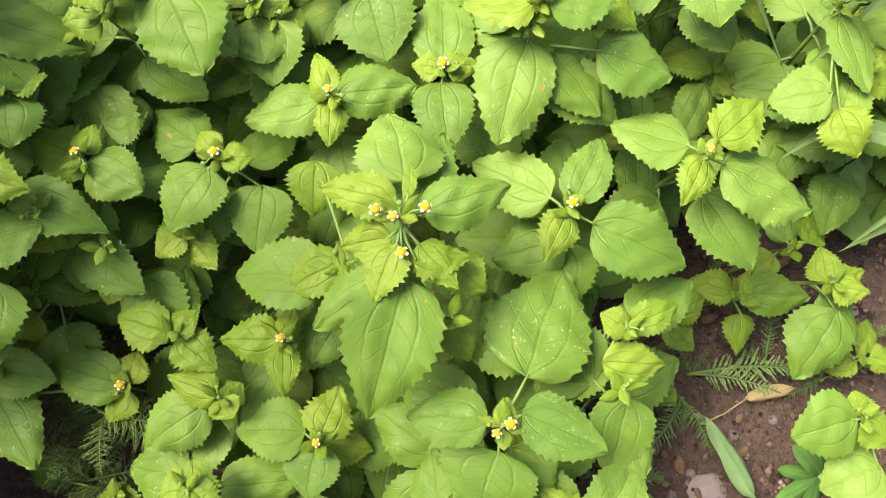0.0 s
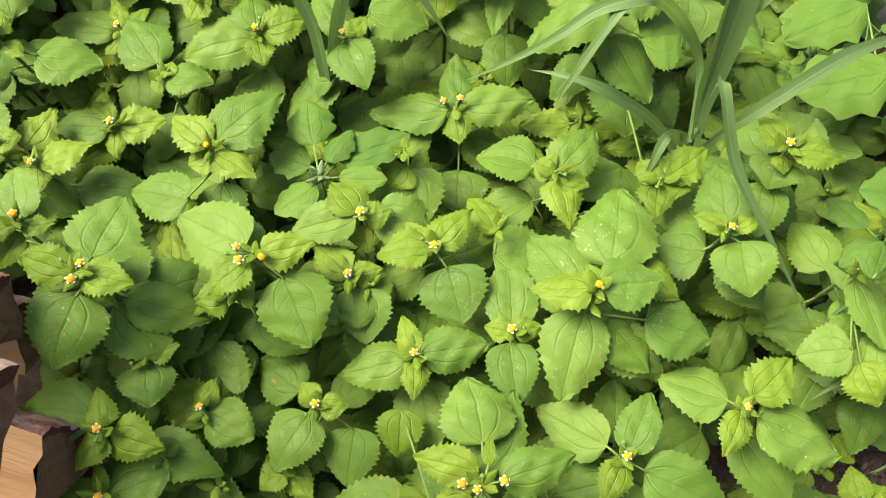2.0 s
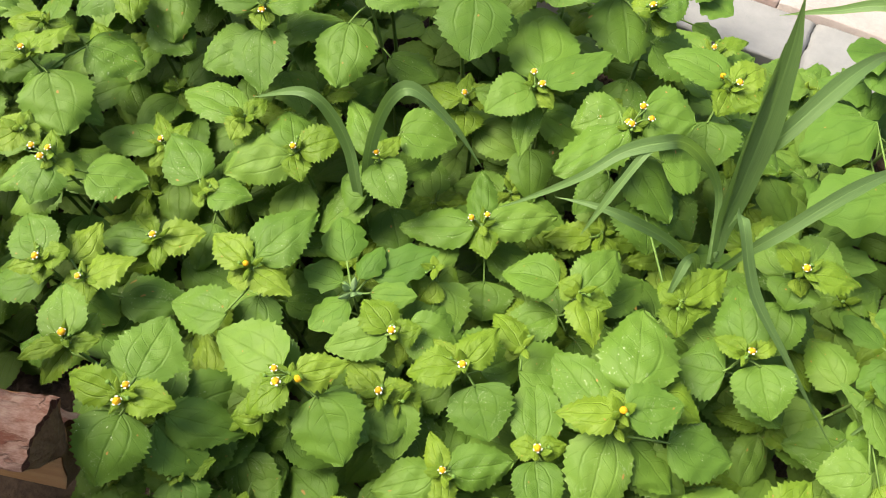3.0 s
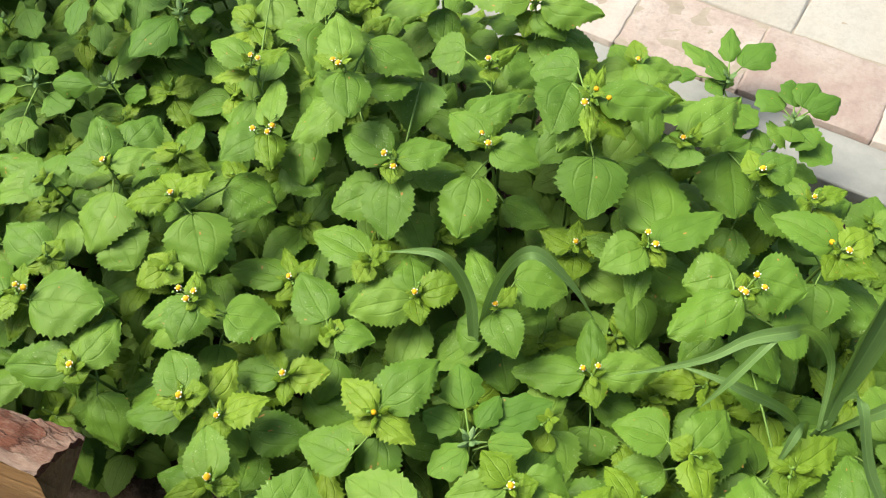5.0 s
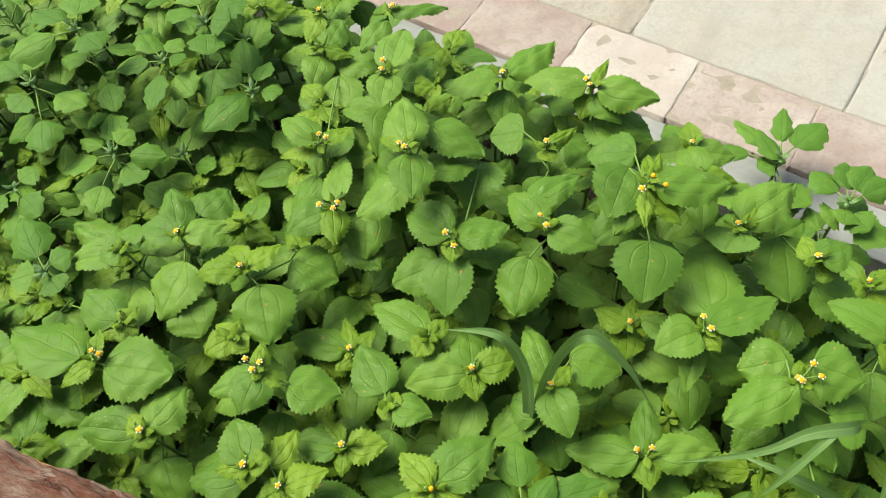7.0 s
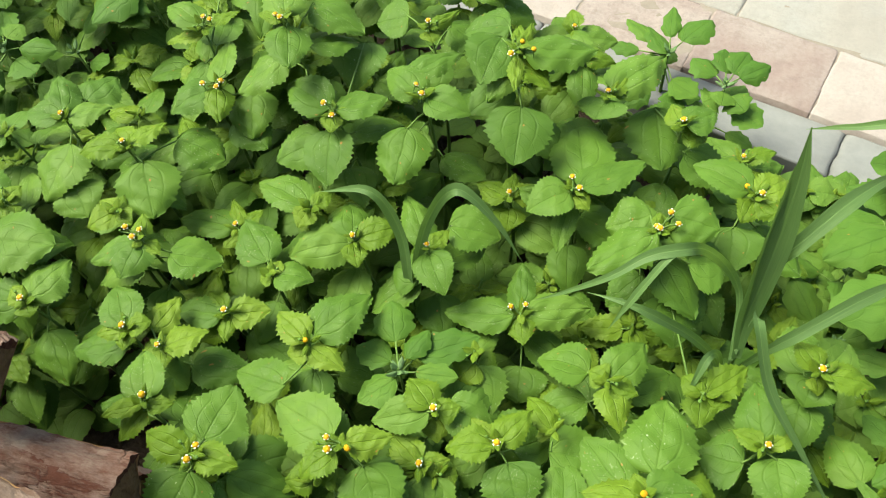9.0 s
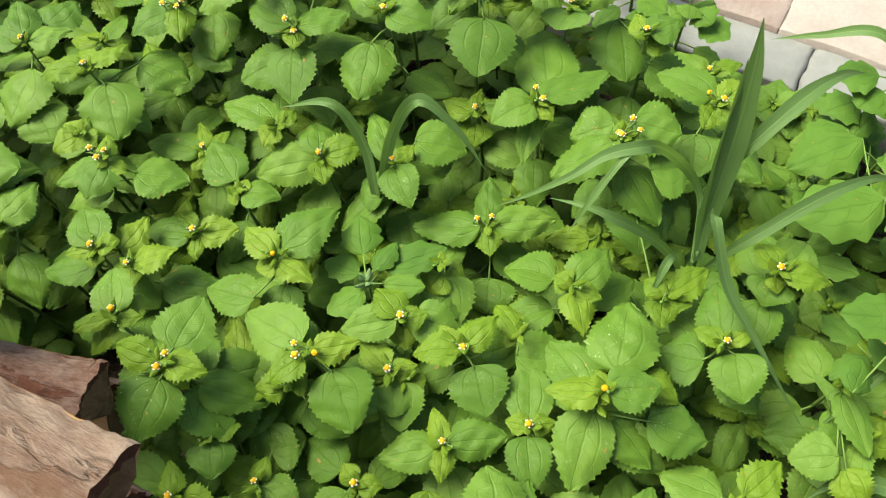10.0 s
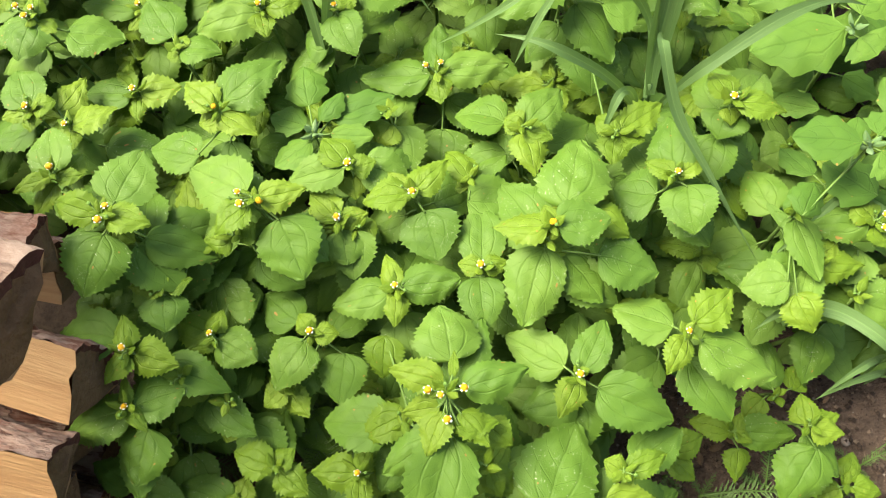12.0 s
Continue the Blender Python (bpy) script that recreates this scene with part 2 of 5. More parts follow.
def crumb_material(name):
    """Brown grit whose tone changes from crumb to crumb."""
    m, nodes, links, b = material(name, 0.9, 0.2)
    g = nodes.new("ShaderNodeNewGeometry")
    links.new(ramp(m.node_tree, g.outputs["Random Per Island"], (0.0, (0.0124, 0.00744, 0.00558)), (0.6, (0.062, 0.04092, 0.02976)), (0.93, (0.1054, 0.0744, 0.0558)), (1.0, (0.1488, 0.124, 0.1054))), b.inputs["Base Color"])
    return m


LEAF = leaf_material("weed_leaf", (0.047, 0.1, 0.014), (0.076, 0.145, 0.0175), (0.117, 0.192, 0.033), rough=0.56, veins=5.6, vein_tint=0.1, relief=0.38)
YOUNG = leaf_material("young_weed_leaf", (0.067, 0.124, 0.009), (0.102, 0.168, 0.0135), (0.141, 0.208, 0.023), veins=7.0, specks=0.1, vein_tint=0.06, relief=0.5)
GOOSE = leaf_material("goosefoot_leaf", (0.039, 0.0925, 0.0115), (0.065, 0.134, 0.0165), (0.108, 0.188, 0.026), rough=0.6, veins=4.0, specks=0.0, relief=0.38)
MEALY = leaf_material("mealy_young_leaf", (0.0792, 0.1452, 0.0495), (0.1188, 0.198, 0.0759), (0.1716, 0.2508, 0.1254), rough=0.8, veins=3.0, specks=0.0)
GRASS = grass_material("grass_blade", (0.098, 0.175, 0.056), (0.15, 0.245, 0.082))
STEM = plain_material("hairy_green_stem", (0.066, 0.132, 0.0198), (0.132, 0.198, 0.0528), 150, 0.7, 0.2, 0.5, 0.0008)
FEATHER = plain_material("feathery_leaf", (0.0297, 0.066, 0.01188), (0.0792, 0.1254, 0.0264), 60, 0.6, 0.25)
DISC = plain_material("yellow_disc_florets", (0.5, 0.24, 0.003), (0.62, 0.37, 0.008), 1200, 0.6, 0.3, 1.0, 0.0006)
RAY = plain_material("white_ray_florets", (0.4, 0.4, 0.36), (0.52, 0.52, 0.48), 300, 0.6, 0.3)
BRACT = plain_material("flower_bract", (0.0594, 0.132, 0.0198), (0.1188, 0.198, 0.0396), 300, 0.7, 0.2)
SOIL = plain_material("damp_soil", (0.01116, 0.00744, 0.00558), (0.124, 0.0837, 0.062), 150, 0.9, 0.2, 1.0, 0.01)
CRUMB = crumb_material("soil_crumb")
PEBBLE = plain_material("grey_pebble", (0.0462, 0.0363, 0.03168), (0.1584, 0.132, 0.1155), 60, 0.8, 0.3, 0.4, 0.001, vary=0.5)
LITTER = plain_material("dry_leaf_litter", (0.05, 0.026, 0.014), (0.15, 0.1, 0.06), 80, 0.8, 0.2, 0.5, 0.001, vary=0.5)
BARK = bark_material("reddish_pine_bark", (0.0272, 0.01088, 0.0068), (0.102, 0.0374, 0.0238), (0.2448, 0.17, 0.1394), (0.1632, 0.1326, 0.1156), 60, 1.0, 0.45)
GREYBARK = bark_material("weathered_pink_bark", (0.0612, 0.034, 0.02448), (0.1156, 0.06256, 0.04216), (0.2448, 0.1782, 0.1462), (0.102, 0.085, 0.0748), 26, 0.8, 0.4)
SPLIT = plain_material("split_pine_wood", (0.17, 0.0816, 0.0306), (0.34, 0.2108, 0.102), 230, 0.8, 0.25, 1.0, 0.002, (0.07, 1, 1))
ENDWOOD = plain_material("dirty_end_grain", (0.045, 0.025, 0.013), (0.21, 0.125, 0.068), 140, 0.9, 0.15, 1.0, 0.006)
RIND = plain_material("dark_red_bark_edge", (0.0272, 0.00952, 0.00612), (0.102, 0.0408, 0.02856), 160, 0.9, 0.2, 1.0, 0.003)
PAVER = stone_material("pink_sandstone_paver", (0.17, 0.122, 0.114), (0.262, 0.212, 0.198), (0.294, 0.264, 0.25))
SLAB = stone_material("cream_sandstone_slab", (0.175, 0.144, 0.126), (0.268, 0.238, 0.205), (0.228, 0.22, 0.214))
KERB = plain_material("pale_kerb_concrete", (0.1139, 0.1139, 0.1152), (0.2077, 0.2064, 0.2044), 40, 0.85, 0.3, 0.6, 0.003)
MORTAR = plain_material("sandy_joint", (0.134, 0.1072, 0.09045), (0.2412, 0.2077, 0.1809), 90, 0.9, 0.2, 0.8, 0.002)


# ---- building helpers ----
def mesh_from(name, bm, mat, smooth=True):
    me = bpy.data.meshes.new(name)
    bm.to_mesh(me)
    bm.free()
    me.materials.append(mat)
    for p in me.polygons:
        p.use_smooth = smooth
    return me


def child(name, me, parent, m=None, label=""):
    """One more part on an existing mesh, at the pose m in the frame of its thing."""
    ob = new(name, me)
    ob.parent = parent
    if m is not None:
        ob.matrix_basis = m
    return tagged(ob, label)


def part(name, bm, mat, parent, label="", m=None, smooth=True):
    return child(name, mesh_from(name, bm, mat, smooth), parent, m, label)


def tube(bm, pts, radii, sides=6):
    """A tapered tube along points, closed at its far end."""
    rings = []
    for i, p in enumerate(pts):
        p = Vector(p)
        d = (Vector(pts[min(i + 1, len(pts) - 1)]) - Vector(pts[max(i - 1, 0)])).normalized()
        q = d.to_track_quat("Z", "Y")
        rings.append([bm.verts.new(p + q @ Vector((radii[i] * math.cos(k * math.tau / sides), radii[i] * math.sin(k * math.tau / sides), 0))) for k in range(sides)])
    for r, s in zip(rings, rings[1:]):
        for k in range(sides):
            bm.faces.new((r[k], r[(k + 1) % sides], s[(k + 1) % sides], s[k]))
    bm.faces.new(rings[-1])


def blade_mesh(name, mat, outline, teeth, arch, cup, wave, seed, cols=12, bite=0.1, pucker=1.0):
    """A toothed blade of length 1 and width 1: x along, y across, chord on the x axis; arched, cupped, puckered between its veins."""
    rnd = random.Random(seed)
    bm = bmesh.new()
    uvl = bm.loops.layers.uv.new("UVMap")
    ph = [rnd.uniform(0, 6.28) for _ in range(6)]
    skew, rows = rnd.uniform(-0.06, 0.06), 3 * teeth
    size = [[rnd.uniform(0.55, 1.2) for _ in range(teeth + 1)] for _ in (0, 1)]
    fold = [rnd.uniform(-0.02, 0.2) for _ in (0, 1)]
    grid, uvs = [], {}
    for i in range(rows + 1):
        u = i / rows
        row = []
        for j in range(cols + 1):
            v = 2 * j / cols - 1
            w = 0.5 * outline(u) * (1 + 0.03 * math.sin(7 * u + ph[2 + (j > cols / 2)]))
            x = u
            if j in (0, cols) and 0 < i < rows:
                tooth = 0.45 + ((0.15, 1.0, 0.45)[(i + (1 if j else 0)) % 3] * size[j > 0][i // 3] - 0.45) * min(1.0, 0.2 + 4 * u)
                w *= 1.0 + bite * (tooth - 0.5)
                w += 0.25 * bite * (tooth - 0.4) * 0.3
                x += 0.018 * tooth
            y = v * w + skew * 4 * u * (1 - u) * (1 - u)
            av = abs(v)
            z = arch * 4 * u * (1 - u) - cup * v * v * w * 1.3 + fold[j > cols / 2] * av * w
            z += wave * math.sin(9 * u + 2.2 * v + ph[0]) * av + 0.5 * wave * math.sin(17 * u - 5 * v + ph[1])
            z += pucker * 0.022 * w * math.cos((u - 0.34 * av) * 46) * min(1, 3 * av) - 0.05 * w * max(0, 1 - av * 5)
            z += pucker * 0.018 * w * noise.noise((u * 9 + seed, v * 5, seed * 0.37))
            vert = bm.verts.new((x, y, z))
            uvs[vert] = (u, 0.5 + 0.5 * v)
            row.append(vert)
        grid.append(row)
    for i in range(rows):
        for j in range(cols):
            f = bm.faces.new((grid[i][j], grid[i + 1][j], grid[i + 1][j + 1], grid[i][j + 1]))
            for lo in f.loops:
                lo[uvl].uv = uvs[lo.vert]
    bmesh.ops.dissolve_degenerate(bm, dist=1e-5, edges=bm.edges[:])
    return mesh_from(name, bm, mat)


def egg(p, q):
    top = (p / (p + q)) ** p * (q / (p + q)) ** q
    return lambda u: max(0.0, u) ** p * max(0.0, 1 - u) ** q / top


def pointed(p, q, tip=0.16):
    """An egg-shaped outline drawn out into a slender point."""
    body = egg(p, q)
    return lambda u: body(u) * (1 - tip * max(0.0, (u - 0.55) / 0.45) ** 1.5 * 2.2 * (1.05 - u) / 0.4) if u < 1 else 0.0


def lobed(u):
    """A rhombic goosefoot blade with two blunt lobes a side."""
    return max(0.02, egg(0.62, 0.85)(u) * (0.91 + 0.09 * math.cos(2 * math.pi * (u * 3.2 - 1.05))))


BROAD = [blade_mesh("leaf", LEAF, pointed(0.4 + 0.05 * (k % 3), 0.8 + 0.05 * (k % 4), 0.1), 11 + k % 4, 0.04 + 0.035 * (k % 4), 0.1 + 0.08 * (k % 3), 0.014 + 0.006 * (k % 3), 10 + k, cols=10, bite=0.115, pucker=1.0) for k in range(10)]
NARROW = [blade_mesh("leaf", YOUNG, pointed(0.46 + 0.04 * (k % 2), 0.95 + 0.08 * (k % 3), 0.12), 9 + k % 4, 0.03 + 0.04 * (k % 4), 0.08 + 0.09 * (k % 3), 0.024, 40 + k, cols=10, bite=0.19, pucker=1.7) for k in range(10)]
TINY = [blade_mesh("leaf", YOUNG, egg(0.6, 1.0), 7, 0.08 * (k % 3), 0.3, 0.02, 70 + k, cols=6, bite=0.16) for k in range(4)]
RHOMB = [blade_mesh("leaf", GOOSE, lobed, 6, 0.02 + 0.03 * (k % 3), 0.1 + 0.1 * (k % 3), 0.014, 90 + k, cols=8, bite=0.07, pucker=0.4) for k in range(6)]
MEAL = [blade_mesh("leaf", MEALY, egg(0.7, 0.9), 4, 0.05, 0.35, 0.02, 100 + k, cols=6, bite=0.05, pucker=0.3) for k in range(3)]


def disc_mesh():
    bm = bmesh.new()
    bmesh.ops.create_uvsphere(bm, u_segments=10, v_segments=6, radius=1)
    for v in bm.verts:
        k = 1 + 0.12 * math.sin(9 * math.atan2(v.co.y, v.co.x)) * (1 - abs(v.co.z))
        v.co = Vector((v.co.x * k, v.co.y * k, v.co.z * 0.8)) * 1.18
    return mesh_from("disc", bm, DISC)


def ray_mesh():
    """Five short white rays, each cut into three teeth."""
    bm = bmesh.new()
    for k in range(5):
        a = k * math.tau / 5
        pts = [(0.8, -0.16, 0.1), (1.1, -0.36, 0.12), (1.42, -0.36, 0), (1.36, -0.13, 0), (1.48, 0, -0.04), (1.36, 0.13, 0), (1.42, 0.36, 0), (1.1, 0.36, 0.12), (0.8, 0.16, 0.1)]
        lo = [bm.verts.new((x * math.cos(a) - y * math.sin(a), x * math.sin(a) + y * math.cos(a), z + dz)) for dz in (0, 0.12) for x, y, z in pts]
        n = len(pts)
        bm.faces.new(lo[:n][::-1]), bm.faces.new(lo[n:])
        for i in range(n):
            bm.faces.new((lo[i], lo[(i + 1) % n], lo[n + (i + 1) % n], lo[n + i]))
    return mesh_from("ray_ring", bm, RAY, False)


def bract_mesh():
    bm = bmesh.new()
    tube(bm, [(0, 0, -5.0), (0, 0, -1.6), (0, 0, -1.1), (0, 0, -0.2), (0, 0, 0.15)], [0.16, 0.18, 0.7, 1.0, 0.85], 8)
    return mesh_from("flower_head", bm, BRACT)


DISC_ME, RAY_ME, BRACT_ME = disc_mesh(), ray_mesh(), bract_mesh()


def leaf_pose(bx, by, bz, yaw, pitch, length, width, roll=0.0):
    """x axis along the blade; sizes in metres."""
    return pose(bx, by, bz, 0, 0, yaw) @ pose(0, 0, 0, 0, -pitch, 0) @ pose(0, 0, 0, roll, 0, 0) @ Matrix.Diagonal((length, width, length, 1))


SOIL_Z = -0.05
tops = []
TRI = ("bright green toothed weed with several tiny yellow and white flowers",
       "young bright green weed with toothed leaves and no open flower",
       "green toothed weed with one small yellow and white flower head")


def weed(x, y, z, flowers, *leaves, low=2, label="", lean=0.0, heads=()):
    """A quickweed: its growing tip at (x, y, z), each leaf as base offset in mm, yaw, pitch, length and width in mm."""
    rnd = random.Random(int(x * 7919 + y * 104729 + z * 1299709))
    foot = Vector((x + lean + rnd.uniform(-0.012, 0.012), y + rnd.uniform(-0.005, 0.02), SOIL_Z - 0.01))
    thing = new("quickweed")
    thing.location = foot
    tagged(thing, label or TRI[0 if flowers > 1 else 2 if flowers else 1], "plant", "quickweed plants")
    tip = Vector((x, y, z)) - foot
    tops.append((x, y, z))
    bend = Vector((rnd.uniform(-0.01, 0.01), rnd.uniform(-0.01, 0.01), 0))

    def on_stem(h):
        f = max(0.0, min(1.0, h / tip.z))
        return Vector((tip.x * f, tip.y * f, tip.z * f)) + bend * math.sin(math.pi * f)

    bm = bmesh.new()
    tube(bm, [on_stem(tip.z * k / 6) for k in range(7)], [0.0026, 0.0024, 0.0022, 0.002, 0.0018, 0.0015, 0.0009])

    def add(bx, by, bz, yaw, pitch, length, width, meshes=None):
        base = tip + Vector((bx, by, bz)) / 1000
        node = on_stem(base.z - 0.004)
        tube(bm, [node, (node + base) / 2 + Vector((0, 0, 0.0015)), base + Vector((math.cos(radians(yaw)), math.sin(radians(yaw)), 0)) * 0.002], [0.0012, 0.001, 0.0008], 5)
        if meshes is None:
            meshes = NARROW if length < 46 and width < 36 else BROAD
        child("leaf", rnd.choice(meshes), thing, leaf_pose(*base, yaw, pitch, length / 1000, width / 1000, rnd.uniform(-15, 15)))

    for lf in leaves:
        add(*lf)
    turn = rnd.uniform(0, 360)
    for k in range(4):
        add(rnd.uniform(-2, 2), rnd.uniform(-2, 2), rnd.uniform(-6, 0), turn + 90 * k + rnd.uniform(-20, 20), rnd.uniform(5, 45), rnd.uniform(9, 17), rnd.uniform(5, 9), TINY)
    drop, turn = 42.0, rnd.uniform(0, 180)
    for k in range(low if tip.z > 0.16 else 0):
        if tip.z * 1000 - drop < 25:
            break
        for s in (0, 180):
            yaw = turn + s + rnd.uniform(-18, 18)
            r = rnd.uniform(8, 16)
            add(r * math.cos(radians(yaw)), r * math.sin(radians(yaw)), -drop, yaw, rnd.uniform(-28, -4), rnd.uniform(44, 62), rnd.uniform(34, 50), BROAD)
        drop += rnd.uniform(34, 48)
        turn += 90
    for k in range(flowers + 1):
        a = rnd.uniform(0, math.tau)
        r = 0.0 if flowers == 1 and k == 0 else rnd.uniform(0.004, 0.01 if flowers < 3 else 0.016)
        at = tip + Vector((r * math.cos(a), r * math.sin(a), rnd.uniform(0.002, 0.007)))
        if k < len(heads):
            at = tip + Vector(heads[k]) / 1000
        tube(bm, [on_stem(tip.z - 0.006), (on_stem(tip.z) + at) / 2, at - Vector((0, 0, 0.003))], [0.0008, 0.0006, 0.0005], 5)
        bud = k == flowers
        size = rnd.uniform(0.0013, 0.0017) if bud else rnd.uniform(0.0020, 0.0025)
        head = child("bud" if bud else "flower_head", BRACT_ME, thing, Matrix.Translation(at) @ pose(0, 0, 0, rnd.uniform(-25, 10), rnd.uniform(-15, 15), rnd.uniform(0, 360)) @ Matrix.Scale(size, 4))
        if not bud:
            child("disc", DISC_ME, head, None, "yellow disc")
            if rnd.random() < 0.93:
                child("ray_ring", RAY_ME, head, None, "white ray florets")
    part("stem", bm, STEM, thing, "hairy green stem")
    return thing

# ---- setting: soil, kerb, pavement ----
def ground_sheet():
    """One sheet of soil, finely lumpy in the bed and running out to the horizon."""
    bm = bmesh.new()
    near = [-0.9 + 0.015 * i for i in range(121)]
    xs = [-400, -60, -10, -3, -1.6] + near + [1.6, 3, 10, 60, 400]
    ys = [-400, -60, -10, -3, -1.2] + [-0.4 + 0.015 * i for i in range(101)] + [2, 4, 10, 60, 400]
    rows = []
    for y in ys:
        row = []
        for x in xs:
            z = SOIL_Z
            if abs(x) < 0.95 and -0.5 < y < 1.2:
                z += 0.008 * noise.noise((x * 9, y * 9, 0)) + 0.005 * noise.noise((x * 35, y * 35, 3)) + 0.003 * noise.noise((x * 90, y * 90, 7))
            row.append(bm.verts.new((x, y, z)))
        rows.append(row)
    for a, b in zip(rows, rows[1:]):
        for i in range(len(xs) - 1):
            bm.faces.new((a[i], a[i + 1], b[i + 1], b[i]))
    me = mesh_from("ground", bm, SOIL)
    return tagged(new("ground", me), "dark damp garden soil with crumbs and small stones", "soil", kind="structure")


ground_sheet()


def plain_wall(name, x0, y0, x1, y1, height, label):
    bm = bmesh.new()
    bmesh.ops.create_cube(bm, size=1)
    for v in bm.verts:
        v.co = Vector((x0 if v.co.x < 0 else x1, y0 if v.co.y < 0 else y1, SOIL_Z - 0.05 if v.co.z < 0 else height))
    return tagged(new(name, mesh_from(name, bm, WALL, False)), label, "wall", kind="structure")


WALL = plain_material("grey_render", (0.134, 0.1206, 0.1072), (0.2144, 0.201, 0.1809), 12, 0.9, 0.2, 0.5, 0.003)
# made-up wall out of view, added to cut sky light near the horizon
plain_wall("wall_south", -3.0, -2.0, 3.0, -1.75, 2.6, "plain grey unseen wall added to cut low sky light from the south")

# the pavement's edge runs at a slant: s along it, n across it
ALONG, ACROSS = Vector((0.903, -0.43, 0)), Vector((0.43, 0.903, 0))


def paved(s, n, z):
    p = ALONG * s + ACROSS * n
    return Vector((p.x, p.y, z))


def block(ls, ln, h, seed, worn=0.004, dress=0.0022):
    """A rough-dressed stone with chipped, rounded arrises; top at z = 0."""
    rnd = random.Random(seed)
    bm = bmesh.new()
    n = 12
    ks = [-1, -0.97] + [-0.9 + 1.8 * k / (n - 4) for k in range(n - 3)] + [0.97, 1]
    g = []
    for b in ks:
        row = []
        for a in ks:
            e = max(abs(a), abs(b))
            chip = worn * (0.6 + 0.8 * rnd.random()) if e == 1 else worn * 0.2 * rnd.random() if e > 0.95 else 0
            z = dress * noise.noise((a * ls * 30 + seed, b * ln * 30, seed * 0.7)) - chip
            jx, jy = (rnd.uniform(-0.0016, 0.0016) if e == 1 else 0 for _ in (0, 1))
            row.append(bm.verts.new((a * ls / 2 + jx, b * ln / 2 + jy, z)))
        g.append(row)
    m = len(ks) - 1
    for i in range(m):
        for j in range(m):
            bm.faces.new((g[i][j], g[i][j + 1], g[i + 1][j + 1], g[i + 1][j]))
    rim = [g[0][j] for j in range(m)] + [g[i][m] for i in range(m)] + [g[m][m - j] for j in range(m)] + [g[m - i][0] for i in range(m)]
    low = [bm.verts.new((v.co.x, v.co.y, -h)) for v in rim]
    for i in range(len(rim)):
        k = (i + 1) % len(rim)
        bm.faces.new((low[i], low[k], rim[k], rim[i]))
    return bm


PAVE_Z = 0.02
SLANT = math.degrees(math.atan2(ALONG.y, ALONG.x))
pavement = new("pavement")
tagged(pavement, "sandstone pavement of pink edge stones and cream slabs", "pavement", kind="structure")
bm = bmesh.new()
corners = [paved(s, n, z) for z in (-0.06, PAVE_Z - 0.001) for s, n in ((-2.6, 0.838), (2.0, 0.838), (2.0, 3.2), (-2.6, 3.2))]
vs = [bm.verts.new(c) for c in corners]
for f in ((4, 5, 6, 7), (0, 1, 5, 4), (1, 2, 6, 5), (2, 3, 7, 6), (3, 0, 4, 7)):
    bm.faces.new([vs[i] for i in f])
part("bedding", bm, MORTAR, pavement, "sandy bedding and joints", smooth=False)


def pave_row(n0, n1, s0, step, count, mat, name, seed):
    rnd = random.Random(seed)
    for k in range(count):
        s = s0 + k * step
        gap = 0.0012
        me = mesh_from(name, block(step - gap, n1 - n0 - gap, 0.05, seed + k, 0.0006), mat)
        ob = child(name, me, pavement, Matrix.Translation(paved(s + step / 2, (n0 + n1) / 2, PAVE_Z + rnd.uniform(-0.0006, 0.0006))) @ pose(0, 0, 0, rnd.uniform(-0.12, 0.12), rnd.uniform(-0.12, 0.12), SLANT))


pave_row(0.836, 0.956, -1.93, 0.1702, 14, PAVER, "edge_stone", 500)
pave_row(0.956, 1.25, -2.382, 0.312, 12, SLAB, "slab", 540)
pave_row(1.25, 1.54, -2.1, 0.29, 11, SLAB, "slab", 580)
pave_row(1.54, 1.84, -2.25, 0.29, 11, SLAB, "slab", 620)
pave_row(1.84, 2.5, -2.4, 0.62, 6, SLAB, "slab", 660)

kerb = new("kerb")
tagged(kerb, "pale grey concrete kerb under the pavement edge", "kerb", kind="structure")
for k in range(9):
    me = mesh_from("kerb_block", block(0.42 - 0.0015, 0.074, 0.12, 700 + k, 0.004), KERB)
    child("kerb_block", me, kerb, Matrix.Translation(paved(-1.9 + 0.42 * k, 0.7975, PAVE_Z - 0.006)) @ pose(0, 0, 0, 0, 0, SLANT))


